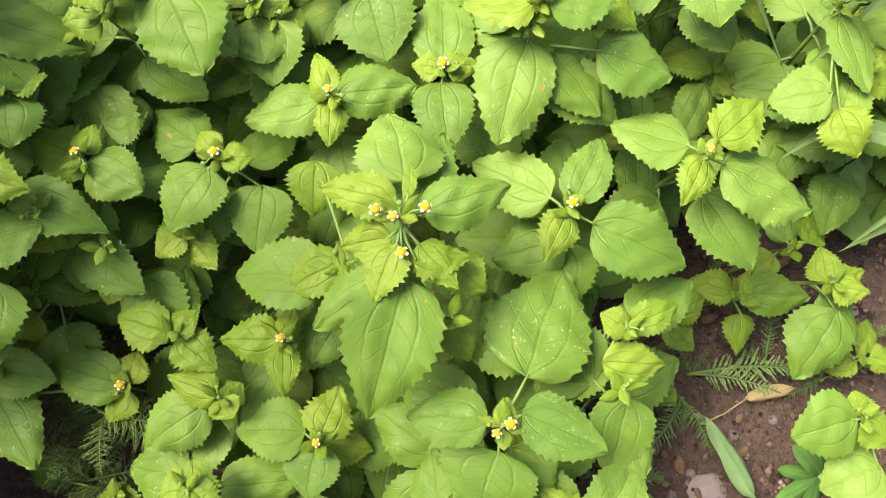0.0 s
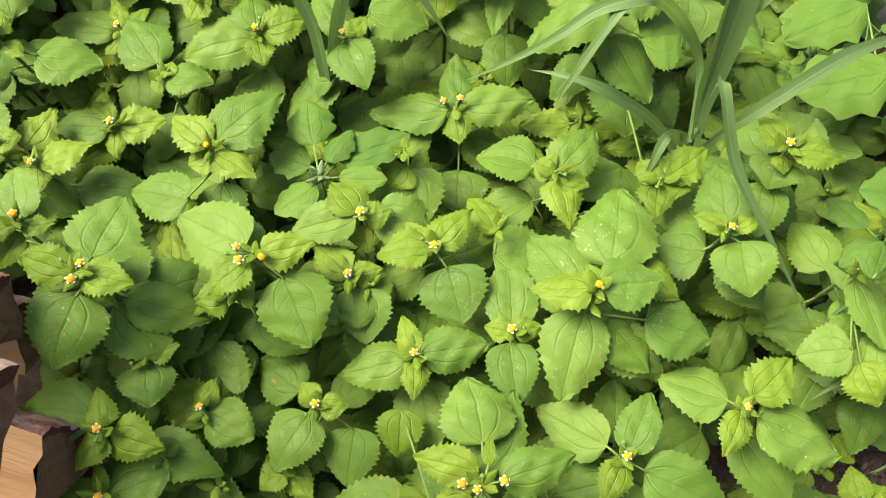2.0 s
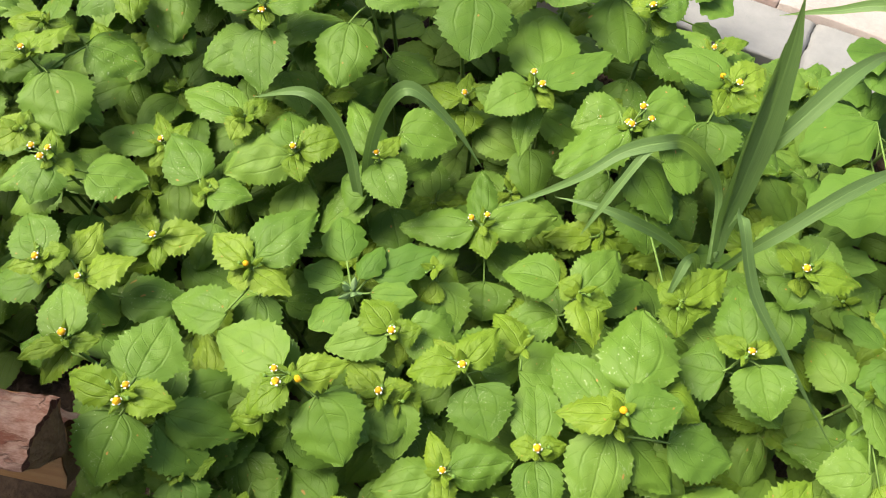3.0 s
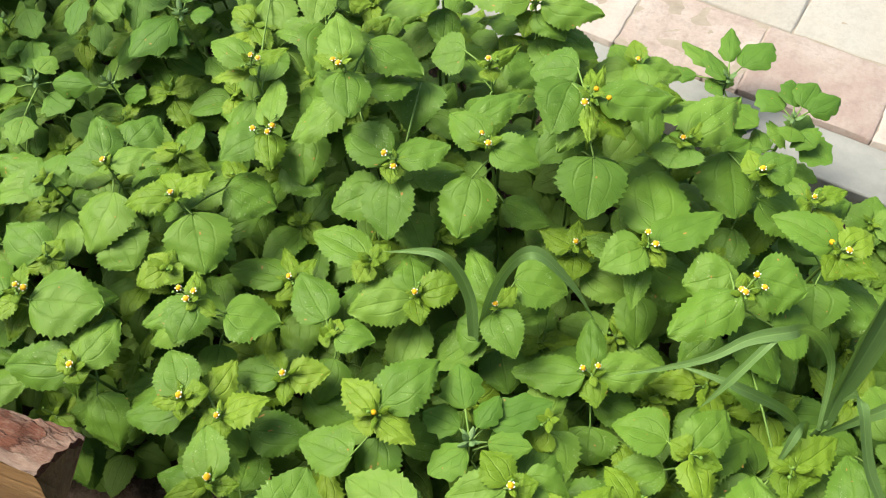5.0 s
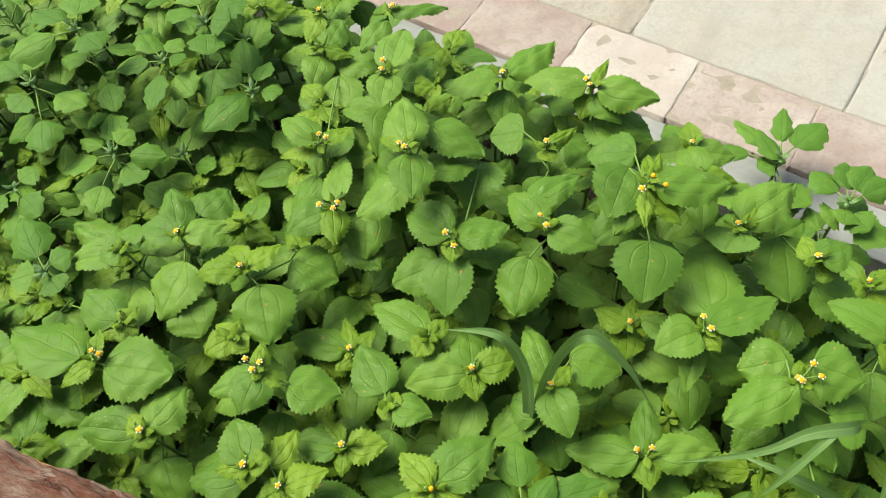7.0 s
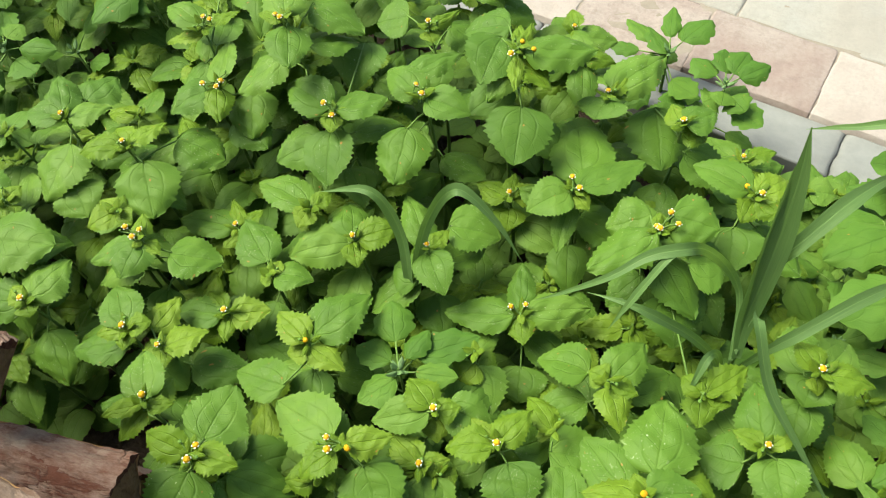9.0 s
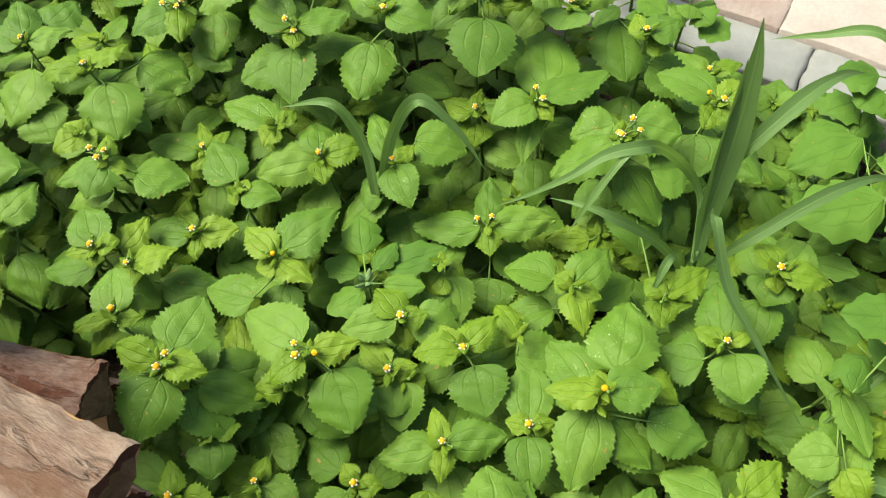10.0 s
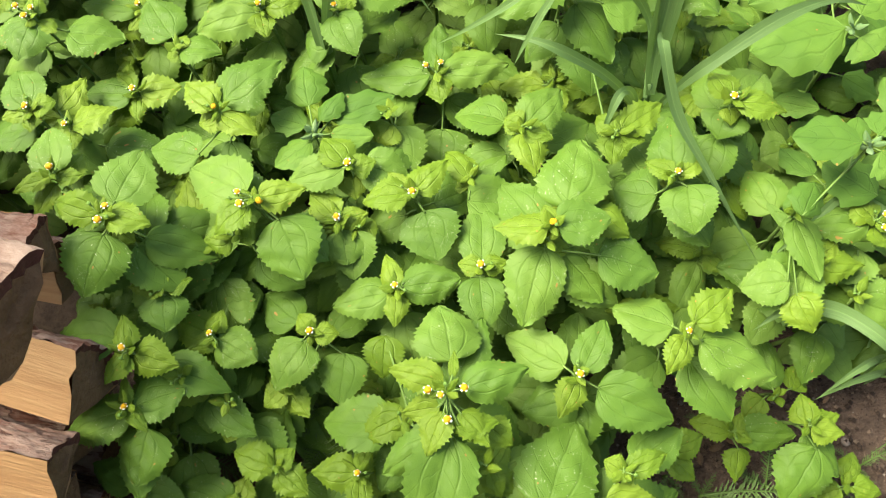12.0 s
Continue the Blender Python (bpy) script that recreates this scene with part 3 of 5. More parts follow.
# ---- the woodpile ----
def firewood(x, y, z, yaw, length, radius, roll, span=100, edge=9, label="", bark=None, deep=1.0):
    """A split log: its chosen bark edge ends at (x, y, z), lying away along yaw; bark arc turned by roll."""
    rnd = random.Random(int(x * 5000 + y * 3000 + z * 9000))
    thing = new("firewood_log")
    thing.matrix_basis = pose(x, y, z, 0, 0, yaw) @ pose(0, 0, 0, roll, 0, 0)
    tagged(thing, label or "split pine log with reddish bark, added to fill out the woodpile", "firewood", "firewood logs in the pile")
    na = 30
    arc = [radians(90 - span / 2 + span * k / na) for k in range(na + 1)]
    heart = Vector((0, 0, -radius * deep))
    prof = [Vector((0, radius * math.cos(a), radius * math.sin(a) - radius)) for a in arc]
    shift = prof[-1 if edge < 0 else min(na, round(edge * na / 18))].copy()
    prof, heart = [p - shift for p in prof], heart - shift
    nx = 90

    def along(p, i, rough):
        f = i / nx
        q = heart + (p - heart) * (1 + rough * 0.08 * noise.noise((f * 9 + x * 50, p.y * 60, p.z * 60)) + rough * 0.05 * noise.noise((f * 40, p.y * 190, p.z * 190 + x * 9)) + rough * 0.05 * max(0, noise.noise((f * 16 + 5, p.y * 130, p.z * 130))) + rough * 0.03 * noise.noise((f * 70, p.y * 420, p.z * 420 + x * 5)))
        return Vector((f * length + (0.004 * noise.noise((p.y * 90, p.z * 90, x * 70)) + 0.002 * noise.noise((p.y * 400, p.z * 400, x * 30)) if i == 0 else 0), q.y, q.z))

    def sheet(points, mat, name, label, rough):
        bm = bmesh.new()
        g = [[bm.verts.new(along(p, i, rough)) for p in points] for i in range(nx + 1)]
        for a, b in zip(g, g[1:]):
            for j in range(len(points) - 1):
                bm.faces.new((a[j], a[j + 1], b[j + 1], b[j]))
        bmesh.ops.recalc_face_normals(bm, faces=bm.faces)
        part(name, bm, mat, thing, label, smooth=True)

    sheet(prof, bark or BARK, "bark", "flaking reddish bark", 1.0)
    for side, e in ((0, prof[0]), (1, prof[-1])):
        sheet([heart + (e - heart) * k / 5 for k in range(6)], SPLIT, "split_face", "pale orange split wood", 0.35)
    for i in (0, nx):
        rim = [along(p, i, 1.0) for p in prof]
        out = -1 if i == 0 else 1
        inner = [along(heart + (p - heart) * (1 - min(0.3, 0.0055 / (p - heart).length)), i, 0.6) + Vector((-out * 0.0015, 0, 0)) for p in prof]
        bm = bmesh.new()
        a, b = [bm.verts.new(p) for p in rim], [bm.verts.new(p) for p in inner]
        for j in range(na):
            bm.faces.new((a[j], a[j + 1], b[j + 1], b[j]))
        bmesh.ops.recalc_face_normals(bm, faces=bm.faces)
        part("bark_edge", bm, RIND, thing, "dark red cut edge of the bark", smooth=False)
        bm = bmesh.new()
        centre = along(heart + (prof[na // 2] - heart) * 0.45, i, 0.3)
        ring = inner + [along(heart + (prof[-1] - heart) * f, i, 0.35) for f in (0.75, 0.5, 0.25)] + [along(heart, i, 0.35)] + [along(heart + (prof[0] - heart) * f, i, 0.35) for f in (0.25, 0.5, 0.75)]
        loops = [[bm.verts.new(centre + (p - centre) * f + Vector((0.0025 * noise.noise(((centre + (p - centre) * f) * 160)) * (f < 1), 0, 0))) for p in ring] for f in (1, 0.7, 0.4, 0.1)]
        for q, r in zip(loops, loops[1:]):
            for j in range(len(ring)):
                k = (j + 1) % len(ring)
                bm.faces.new((q[j], q[k], r[k], r[j]))
        bm.faces.new(loops[-1])
        bmesh.ops.recalc_face_normals(bm, faces=bm.faces)
        part("end_grain", bm, ENDWOOD, thing, "weathered brown end grain", smooth=True)
    return thing
firewood(-0.308, 0.230, 0.288, 171, 0.36, 0.05, 6, 56, -1, "split log with flaking reddish bark lying on the woodpile")
firewood(-0.318, 0.216, 0.258, 170, 0.36, 0.05, 82, 80, 0, "split log with a pale orange face under a barked log")
firewood(-0.286, 0.140, 0.257, 165, 0.36, 0.06, 98, 80, 0, "split log with a pale orange face and dark end")
firewood(-0.300, 0.086, 0.205, 169, 0.36, 0.058, 58, 42, -1, "split log with a bark strip above pale split wood")
firewood(-0.380, 0.284, 0.356, 166, 0.36, 0.055, 44, 46, -1, "split log with grey-brown bark above orange split wood")
firewood(-0.168, 0.130, 0.497, 159, 0.42, 0.062, 4, 84, -1, "large weathered pinkish log lying on top of the woodpile", GREYBARK, 0.7)
rnd = random.Random(31)
for level, z in enumerate((0.03, 0.10, 0.16)):
    for k in range(5):
        y = -0.09 + 0.062 * k + rnd.uniform(-0.008, 0.008)
        firewood(-0.345 + rnd.uniform(-0.03, 0.01) - (0.06 if k == 4 and level < 2 else 0), y - (0.01 if k == 4 else 0), z + rnd.uniform(-0.008, 0.008), 168 + rnd.uniform(-4, 4), 0.36, 0.055, rnd.uniform(0, 60), 86)
# unseen logs added south of the pile to block sky light from the left
for level in range(7):
    for k in range(8):
        firewood(-0.36 + rnd.uniform(-0.04, 0.01), -0.66 + 0.066 * k + rnd.uniform(-0.008, 0.008), 0.02 + 0.07 * level, 171 + rnd.uniform(-4, 4), 0.4, 0.056, rnd.uniform(0, 60), 92)
for y, z in ((0.02, 0.23), (0.07, 0.26), (0.17, 0.27), (0.12, 0.32), (0.16, 0.37), (0.07, 0.34), (0.05, 0.41), (0.13, 0.43)):
    firewood(-0.52 + rnd.uniform(-0.03, 0.01), y, z, 167 + rnd.uniform(-4, 4), 0.36, 0.055, rnd.uniform(0, 50), 86)


# ---- plants of other kinds ----
def goosefoot(x, y, z, count=9, size=45, spread=1.0, label="", reach=0.11):
    """A goosefoot: ridged stem, lobed leaves on long petioles in a spiral, mealy young leaves at the tip."""
    rnd = random.Random(int(abs(x) * 9973 + y * 7907 + z * 6007))
    thing = new("goosefoot")
    foot = Vector((x + rnd.uniform(-0.015, 0.015), y + rnd.uniform(-0.01, 0.02), SOIL_Z - 0.01))
    thing.location = foot
    tagged(thing, label or "goosefoot weed with blue-green lobed leaves and mealy pale tip", "plant", "goosefoot plants")
    tip = Vector((x, y, z)) - foot
    bm = bmesh.new()
    tube(bm, [tip * (k / 5) for k in range(6)], [0.003, 0.0028, 0.0025, 0.0021, 0.0016, 0.0008])
    a = rnd.uniform(0, 360)
    for k in range(count):
        f = k / max(1, count - 1)
        node = tip * max(0.15, 1 - (0.012 + reach * f ** 1.1) / tip.z)
        a += 137 + rnd.uniform(-15, 15)
        ln = size * (0.72 + 0.38 * f) * rnd.uniform(0.85, 1.15)
        pl = ln * rnd.uniform(0.35, 0.6) * spread
        pitch = 44 - 55 * f + rnd.uniform(-8, 8)
        d = Vector((math.cos(radians(a)), math.sin(radians(a)), math.sin(radians(pitch + 12)))).normalized()
        base = node + d * pl / 1000
        tube(bm, [node, (node + base) / 2 + Vector((0, 0, 0.001)), base], [0.0011, 0.0009, 0.0007], 5)
        child("leaf", rnd.choice(RHOMB), thing, leaf_pose(*base, a, pitch - 14, ln / 1000, ln * rnd.uniform(0.58, 0.78) / 1000, rnd.uniform(-15, 15)))
    for k in range(5):
        a += 137
        child("leaf", MEAL[k % 3], thing, leaf_pose(*(tip - Vector((0, 0, 0.004 + 0.001 * k))), a, 58 - 9 * k, rnd.uniform(0.008, 0.014), rnd.uniform(0.004, 0.0065)), "pale mealy young leaf")
    part("stem", bm, STEM, thing, "ridged pale green stem")
    return thing


def goosefoot_of(x, y, z, flowers, *leaves, label=""):
    """A goosefoot with its upper leaves given one by one as for weed(), and a few smaller ones below."""
    rnd = random.Random(int(abs(x) * 7001 + y * 9109 + z * 5003))
    thing = new("goosefoot")
    foot = Vector((x + rnd.uniform(-0.012, 0.012), y + rnd.uniform(-0.005, 0.015), SOIL_Z - 0.01))
    thing.location = foot
    tagged(thing, label or "goosefoot weed with blue-green lobed leaves and mealy pale tip", "plant", "goosefoot plants")
    tip = Vector((x, y, z)) - foot
    bm = bmesh.new()
    tube(bm, [tip * (k / 5) for k in range(6)], [0.003, 0.0028, 0.0025, 0.0021, 0.0016, 0.0008])
    turn = rnd.uniform(0, 360)
    low = []
    for k in range(4):
        yaw, ln = turn + 137 * k, rnd.uniform(34, 50)
        low.append((18 * math.cos(radians(yaw)), 18 * math.sin(radians(yaw)), -45 - 16 * k, yaw, rnd.uniform(-25, 0), ln, 0.7 * ln))
    for bx, by, bz, yaw, pitch, ln, w in list(leaves) + low:
        base = tip + Vector((bx, by, bz)) / 1000
        if base.z < 0.02:
            continue
        node = tip * max(0.1, min(0.98, (base.z - 0.006) / tip.z))
        tube(bm, [node, (node + base) / 2 + Vector((0, 0, 0.001)), base], [0.0012, 0.001, 0.0008], 5)
        child("leaf", rnd.choice(RHOMB), thing, leaf_pose(*base, yaw, pitch, ln / 1000, w * 1.1 / 1000, rnd.uniform(-16, 16)))
    for k in range(6):
        turn += 137
        child("leaf", MEAL[k % 3], thing, leaf_pose(*(tip - Vector((0, 0, 0.003 + 0.001 * k))), turn, 52 - 9 * k, rnd.uniform(0.008, 0.014), rnd.uniform(0.004, 0.0065)), "pale mealy young leaf")
    part("stem", bm, STEM, thing, "ridged pale green stem")
    tops.append((x, y, z))
    return thing


def bezier(pts, n):
    """Smooth points through the given ones."""
    pts = [Vector(p) for p in pts]
    ext = [2 * pts[0] - pts[1]] + pts + [2 * pts[-1] - pts[-2]]
    out = []
    for i in range(1, len(ext) - 2):
        p0, p1, p2, p3 = ext[i - 1:i + 3]
        for k in range(n):
            t = k / n
            out.append(0.5 * (2 * p1 + (p2 - p0) * t + (2 * p0 - 5 * p1 + 4 * p2 - p3) * t * t + (3 * p1 - p0 - 3 * p2 + p3) * t ** 3))
    return out + [pts[-1]]


def grass_blade(bm, pts, width, face, fold=0.25):
    """A folded ribbon, narrow at its sheath and narrowing again to a point; face turns its flat side."""
    path = bezier(pts, 8)
    uvl = bm.loops.layers.uv.new("UVMap")
    rows = []
    for i, p in enumerate(path):
        f = i / (len(path) - 1)
        d = (path[min(i + 1, len(path) - 1)] - path[max(i - 1, 0)]).normalized()
        side = d.cross(Vector(face)).normalized()
        up = side.cross(d).normalized()
        w = width * (0.35 + 0.65 * min(1, 2.6 * f)) * min(1.0, 2.6 * (1 - f) + 0.02) / 2
        w *= 1 + 0.05 * math.sin(23 * f + 100 * width)
        rows.append([bm.verts.new(p + side * (w * c) + up * (abs(c) * w * fold)) for c in (-1, -0.5, 0, 0.5, 1)])
    for i, (a, b) in enumerate(zip(rows, rows[1:])):
        for j in range(4):
            f = bm.faces.new((a[j], a[j + 1], b[j + 1], b[j]))
            for lo, (u, v) in zip(f.loops, ((j, i), (j + 1, i), (j + 1, i + 1), (j, i + 1))):
                lo[uvl].uv = (u / 4, v / 8)


def grass_clump(x, y, blades, culm, label):
    thing = new("grass_clump")
    thing.location = (x, y, SOIL_Z)
    foot = Vector((x, y, SOIL_Z))
    tagged(thing, label, "grass", "grass clumps")
    if culm:
        bm = bmesh.new()
        tube(bm, [Vector(p) - foot for p in bezier([(x, y, SOIL_Z - 0.01)] + culm, 4)], [0.0045 - 0.0002 * k for k in range(4 * len(culm) + 1)], 8)
        part("culm", bm, GRASS, thing, "sheathed grass culm")
    for pts, width, face in blades:
        bm = bmesh.new()
        grass_blade(bm, [Vector(p) - foot for p in pts], width, face)
        part("blade", bm, GRASS, thing)


S, U = (0.1, -0.75, 0.65), (0, -0.5, 0.86)
grass_clump(0.150, 0.362, [
    ([(0.139, 0.368, 0.20), (0.139, 0.384, 0.235), (0.142, 0.398, 0.275), (0.146, 0.418, 0.325), (0.148, 0.438, 0.37), (0.147, 0.452, 0.402)], 0.021, S),
    ([(0.138, 0.380, 0.22), (0.139, 0.394, 0.262), (0.139, 0.408, 0.30), (0.140, 0.424, 0.345), (0.141, 0.436, 0.38)], 0.013, (0.5, -0.65, 0.55)),
    ([(0.143, 0.402, 0.262), (0.150, 0.410, 0.290), (0.163, 0.416, 0.312), (0.196, 0.442, 0.33), (0.228, 0.468, 0.322), (0.262, 0.496, 0.29)], 0.013, U),
    ([(0.146, 0.372, 0.16), (0.166, 0.377, 0.20), (0.188, 0.385, 0.222), (0.238, 0.413, 0.236), (0.285, 0.437, 0.225), (0.33, 0.455, 0.19)], 0.0115, U),
    ([(0.136, 0.368, 0.195), (0.138, 0.402, 0.229), (0.131, 0.413, 0.251), (0.115, 0.416, 0.277), (0.094, 0.406, 0.312), (0.076, 0.396, 0.329), (0.05, 0.390, 0.327), (0.024, 0.380, 0.312), (-0.008, 0.379, 0.284), (-0.032, 0.380, 0.264)], 0.0095, (-0.35, -0.55, 0.75)),
    ([(0.086, 0.402, 0.318), (0.066, 0.390, 0.328), (0.05, 0.376, 0.312), (0.036, 0.364, 0.288), (0.027, 0.358, 0.266)], 0.0058, (-0.6, -0.6, 0.5)),
    ([(0.138, 0.364, 0.12), (0.133, 0.379, 0.158), (0.104, 0.378, 0.212), (0.066, 0.379, 0.25), (0.040, 0.386, 0.258), (0.012, 0.398, 0.249)], 0.0085, U),
    ([(0.142, 0.366, 0.13), (0.128, 0.372, 0.19), (0.114, 0.362, 0.215), (0.104, 0.345, 0.205), (0.098, 0.332, 0.18)], 0.0075, U),
    ([(0.140, 0.380, 0.24), (0.137, 0.374, 0.272), (0.135, 0.358, 0.284), (0.149, 0.324, 0.247), (0.181, 0.290, 0.204), (0.230, 0.238, 0.141)], 0.0098, (0.3, -0.3, 0.9)),
], [(0.146, 0.363, 0.05), (0.140, 0.366, 0.14), (0.138, 0.372, 0.21)], "tall grass clump with broad arching blue-green blades")
grass_clump(-0.146, 0.434, [
    ([(-0.146, 0.434, 0.06), (-0.146, 0.434, 0.17), (-0.149, 0.451, 0.24), (-0.171, 0.464, 0.285), (-0.221, 0.475, 0.265)], 0.013, (-0.4, -0.5, 0.75)),
    ([(-0.144, 0.434, 0.05), (-0.142, 0.434, 0.17), (-0.127, 0.462, 0.24), (-0.100, 0.473, 0.28), (-0.067, 0.462, 0.25), (-0.042, 0.445, 0.21)], 0.011, (0.4, -0.5, 0.75)),
], [(-0.146, 0.434, 0.05), (-0.145, 0.434, 0.13)], "young grass shoot with two arching blades among the weeds")
grass_clump(0.345, 0.165, [
    ([(0.345, 0.165, 0.03), (0.341, 0.172, 0.085), (0.310, 0.157, 0.108), (0.283, 0.136, 0.082)], 0.0075, U),
    ([(0.35, 0.16, 0.02), (0.348, 0.162, 0.07), (0.317, 0.152, 0.088), (0.287, 0.138, 0.066)], 0.0068, U),
    ([(0.345, 0.17, 0.06), (0.325, 0.168, 0.142), (0.287, 0.196, 0.148), (0.25, 0.2, 0.146), (0.221, 0.184, 0.135)], 0.0135, U),
    ([(0.35, 0.19, 0.04), (0.345, 0.25, 0.15), (0.300, 0.287, 0.172), (0.263, 0.262, 0.165), (0.231, 0.237, 0.136)], 0.0075, U),
    ([(0.352, 0.165, 0.04), (0.375, 0.15, 0.08), (0.365, 0.12, 0.075), (0.345, 0.095, 0.02)], 0.006, U),
], [], "low grass tuft with narrow blue-green blades at the bed's edge")
grass_clump(0.43, 0.56, [
    ([(0.43, 0.56, 0.0), (0.40, 0.60, 0.12), (0.345, 0.635, 0.175), (0.290, 0.648, 0.16), (0.246, 0.653, 0.148)], 0.0105, U),
    ([(0.44, 0.56, 0.0), (0.46, 0.60, 0.14), (0.44, 0.66, 0.21), (0.40, 0.70, 0.2)], 0.009, U),
], [], "grass tuft leaning over the pavement edge")
for x, y, z, n, size in ((-0.64, 0.62, 0.20, 9, 46), (-0.56, 0.70, 0.20, 9, 46), (-0.688, 0.76, 0.23, 10, 50), (-0.50, 0.83, 0.25, 12, 50), (-0.60, 0.88, 0.29, 12, 54), (-0.80, 0.84, 0.28, 12, 54), (-0.70, 0.95, 0.30, 12, 54), (-0.86, 0.72, 0.25, 10, 50), (-0.94, 0.90, 0.29, 12, 54), (-0.78, 0.60, 0.22, 10, 48)):
    goosefoot(x, y, z, n + 5, size, 1.1, reach=0.15)
goosefoot(0.37, 0.55, 0.12, 9, 56, 1.2)
goosefoot(0.40, 0.33, 0.2, 8, 60, 1.1)
goosefoot(0.27, 0.44, 0.09, 8, 60, 1.2)
goosefoot(0.30, 0.53, 0.07, 8, 56, 1.2)
goosefoot(0.43, 0.47, 0.16, 9, 66, 1.2)


def frond(rnd, length, thick=1.0, count=22):
    """A finely divided leaf: a thin rachis with many forked thread-like segments."""
    bm = bmesh.new()
    path = [Vector((length * f, 0, length * (0.5 * f - 0.55 * f * f))) for f in [k / 8 for k in range(9)]]
    tube(bm, path, [thick * (0.0009 - 0.00007 * k) for k in range(9)], 4)
    for k in range(count):
        f = 0.12 + 0.85 * k / count
        p = Vector((length * f, 0, length * (0.5 * f - 0.55 * f * f)))
        for s in (-1, 1):
            ln = length * 0.26 * math.sin(math.pi * min(1, f * 0.9 + 0.12)) * rnd.uniform(0.75, 1.1)
            d = Vector((rnd.uniform(0.2, 0.95), s, rnd.uniform(-0.2, 0.6))).normalized()
            e = p + d * ln
            tube(bm, [p, e], [0.00045 * thick, 0.0002 * thick], 3)
            for g in (0.35, 0.6, 0.85):
                q = p + d * ln * g
                for t in (-1, 1):
                    dd = (d + Vector((rnd.uniform(0.0, 0.6), rnd.uniform(0.4, 0.9) * t, rnd.uniform(-0.2, 0.6)))).normalized()
                    tube(bm, [q, q + dd * ln * rnd.uniform(0.18, 0.36)], [0.00035 * thick, 0.00018 * thick], 3)
    return mesh_from("frond", bm, FEATHER)


rnd = random.Random(77)
FRONDS = [frond(rnd, 1.0 * s) for s in (0.05, 0.06, 0.07)]


def comb_leaf(rnd, length, pairs=17):
    """A pinnate leaf: a pale rachis with narrow, toothed segments set well apart."""
    bm = bmesh.new()
    def at(f):
        return Vector((length * f, 0.04 * length * math.sin(3 * f), length * (0.3 * f - 0.4 * f * f)))
    tube(bm, [at(k / 8) for k in range(9)], [0.0011 - 0.00009 * k for k in range(9)], 5)
    for k in range(pairs):
        f = 0.14 + 0.84 * k / pairs
        for s in (-1, 1):
            ln = length * 0.2 * math.sin(math.pi * min(1, f * 0.8 + 0.16)) * rnd.uniform(0.55, 1.2)
            d = Vector((rnd.uniform(0.4, 1.0), s, rnd.uniform(-0.1, 0.6))).normalized()
            side = Vector((-d.y, d.x, 0)).normalized()
            rows = []
            for q in range(6):
                g = q / 5
                w = ln * (0.035 + (0.085 if q in (2, 4) else 0.0)) * (1.02 - g) + 0.0002
                c = at(f) + d * (ln * g) + Vector((0, 0, -0.15 * ln * g * g))
                rows.append([bm.verts.new(c + side * w + Vector((0, 0, 0.3 * w))), bm.verts.new(c), bm.verts.new(c - side * w + Vector((0, 0, 0.3 * w)))])
            for a, b in zip(rows, rows[1:]):
                bm.faces.new((a[0], a[1], b[1], b[0])), bm.faces.new((a[1], a[2], b[2], b[1]))
    return mesh_from("frond", bm, FEATHER)


YARROW = [comb_leaf(rnd, s) for s in (0.045, 0.055, 0.065)]


def feathery_weed(x, y, z, count, label, flat=0.0):
    rnd = random.Random(int(abs(x) * 3331 + abs(y) * 9001))
    thing = new("feathery_weed")
    thing.location = (x, y, SOIL_Z)
    tagged(thing, label, "plant", "feathery weeds")
    bm = bmesh.new()
    tube(bm, [(0, 0, -0.01), (0, 0, (z - SOIL_Z) * 0.5), (0, 0, z - SOIL_Z)], [0.002, 0.0017, 0.001])
    part("stem", bm, STEM, thing)
    for k in range(count):
        h = (z - SOIL_Z) * (1 - 0.6 * k / count)
        child("frond", rnd.choice(YARROW if flat > 0.3 else FRONDS), thing, pose(0, 0, h, 0, 0, 137.5 * k + rnd.uniform(-15, 15)) @ pose(0, 0, 0, 0, -rnd.uniform(5, 40) * (1 - flat), 0))


feathery_weed(-0.134, 0.117, 0.055, 14, "feathery finely divided weed in a gap between quickweeds")
feathery_weed(-0.29, 0.097, 0.02, 9, "feathery finely divided weed in the shade by the woodpile")
feathery_weed(-0.272, -0.024, -0.01, 8, "feathery finely divided weed in deep shade")
feathery_weed(-0.245, 0.025, 0.05, 10, "feathery finely divided weed between broad leaves")
feathery_weed(-0.19, 0.045, -0.01, 7, "feathery finely divided weed low on the soil")


def comb_weed(x, y, leaves):
    """A low rosette of pinnate leaves lying on the soil: yaw, pitch and length of each."""
    thing = new("feathery_weed")
    thing.location = (x, y, SOIL_Z)
    tagged(thing, "low yarrow-like weed with sparse divided leaves on bare soil", "plant", "feathery weeds")
    bm = bmesh.new()
    tube(bm, [(0, 0, -0.01), (0, 0, 0.006), (0, 0, 0.012)], [0.0024, 0.002, 0.001])
    part("crown", bm, STEM, thing)
    for k, (yaw, pitch, ln) in enumerate(leaves):
        child("frond", YARROW[k % 3], thing, pose(0, 0, 0.008, 0, 0, yaw) @ pose(0, 0, 0, 0, -pitch, 0) @ Matrix.Scale(ln / (0.045, 0.055, 0.065)[k % 3], 4))


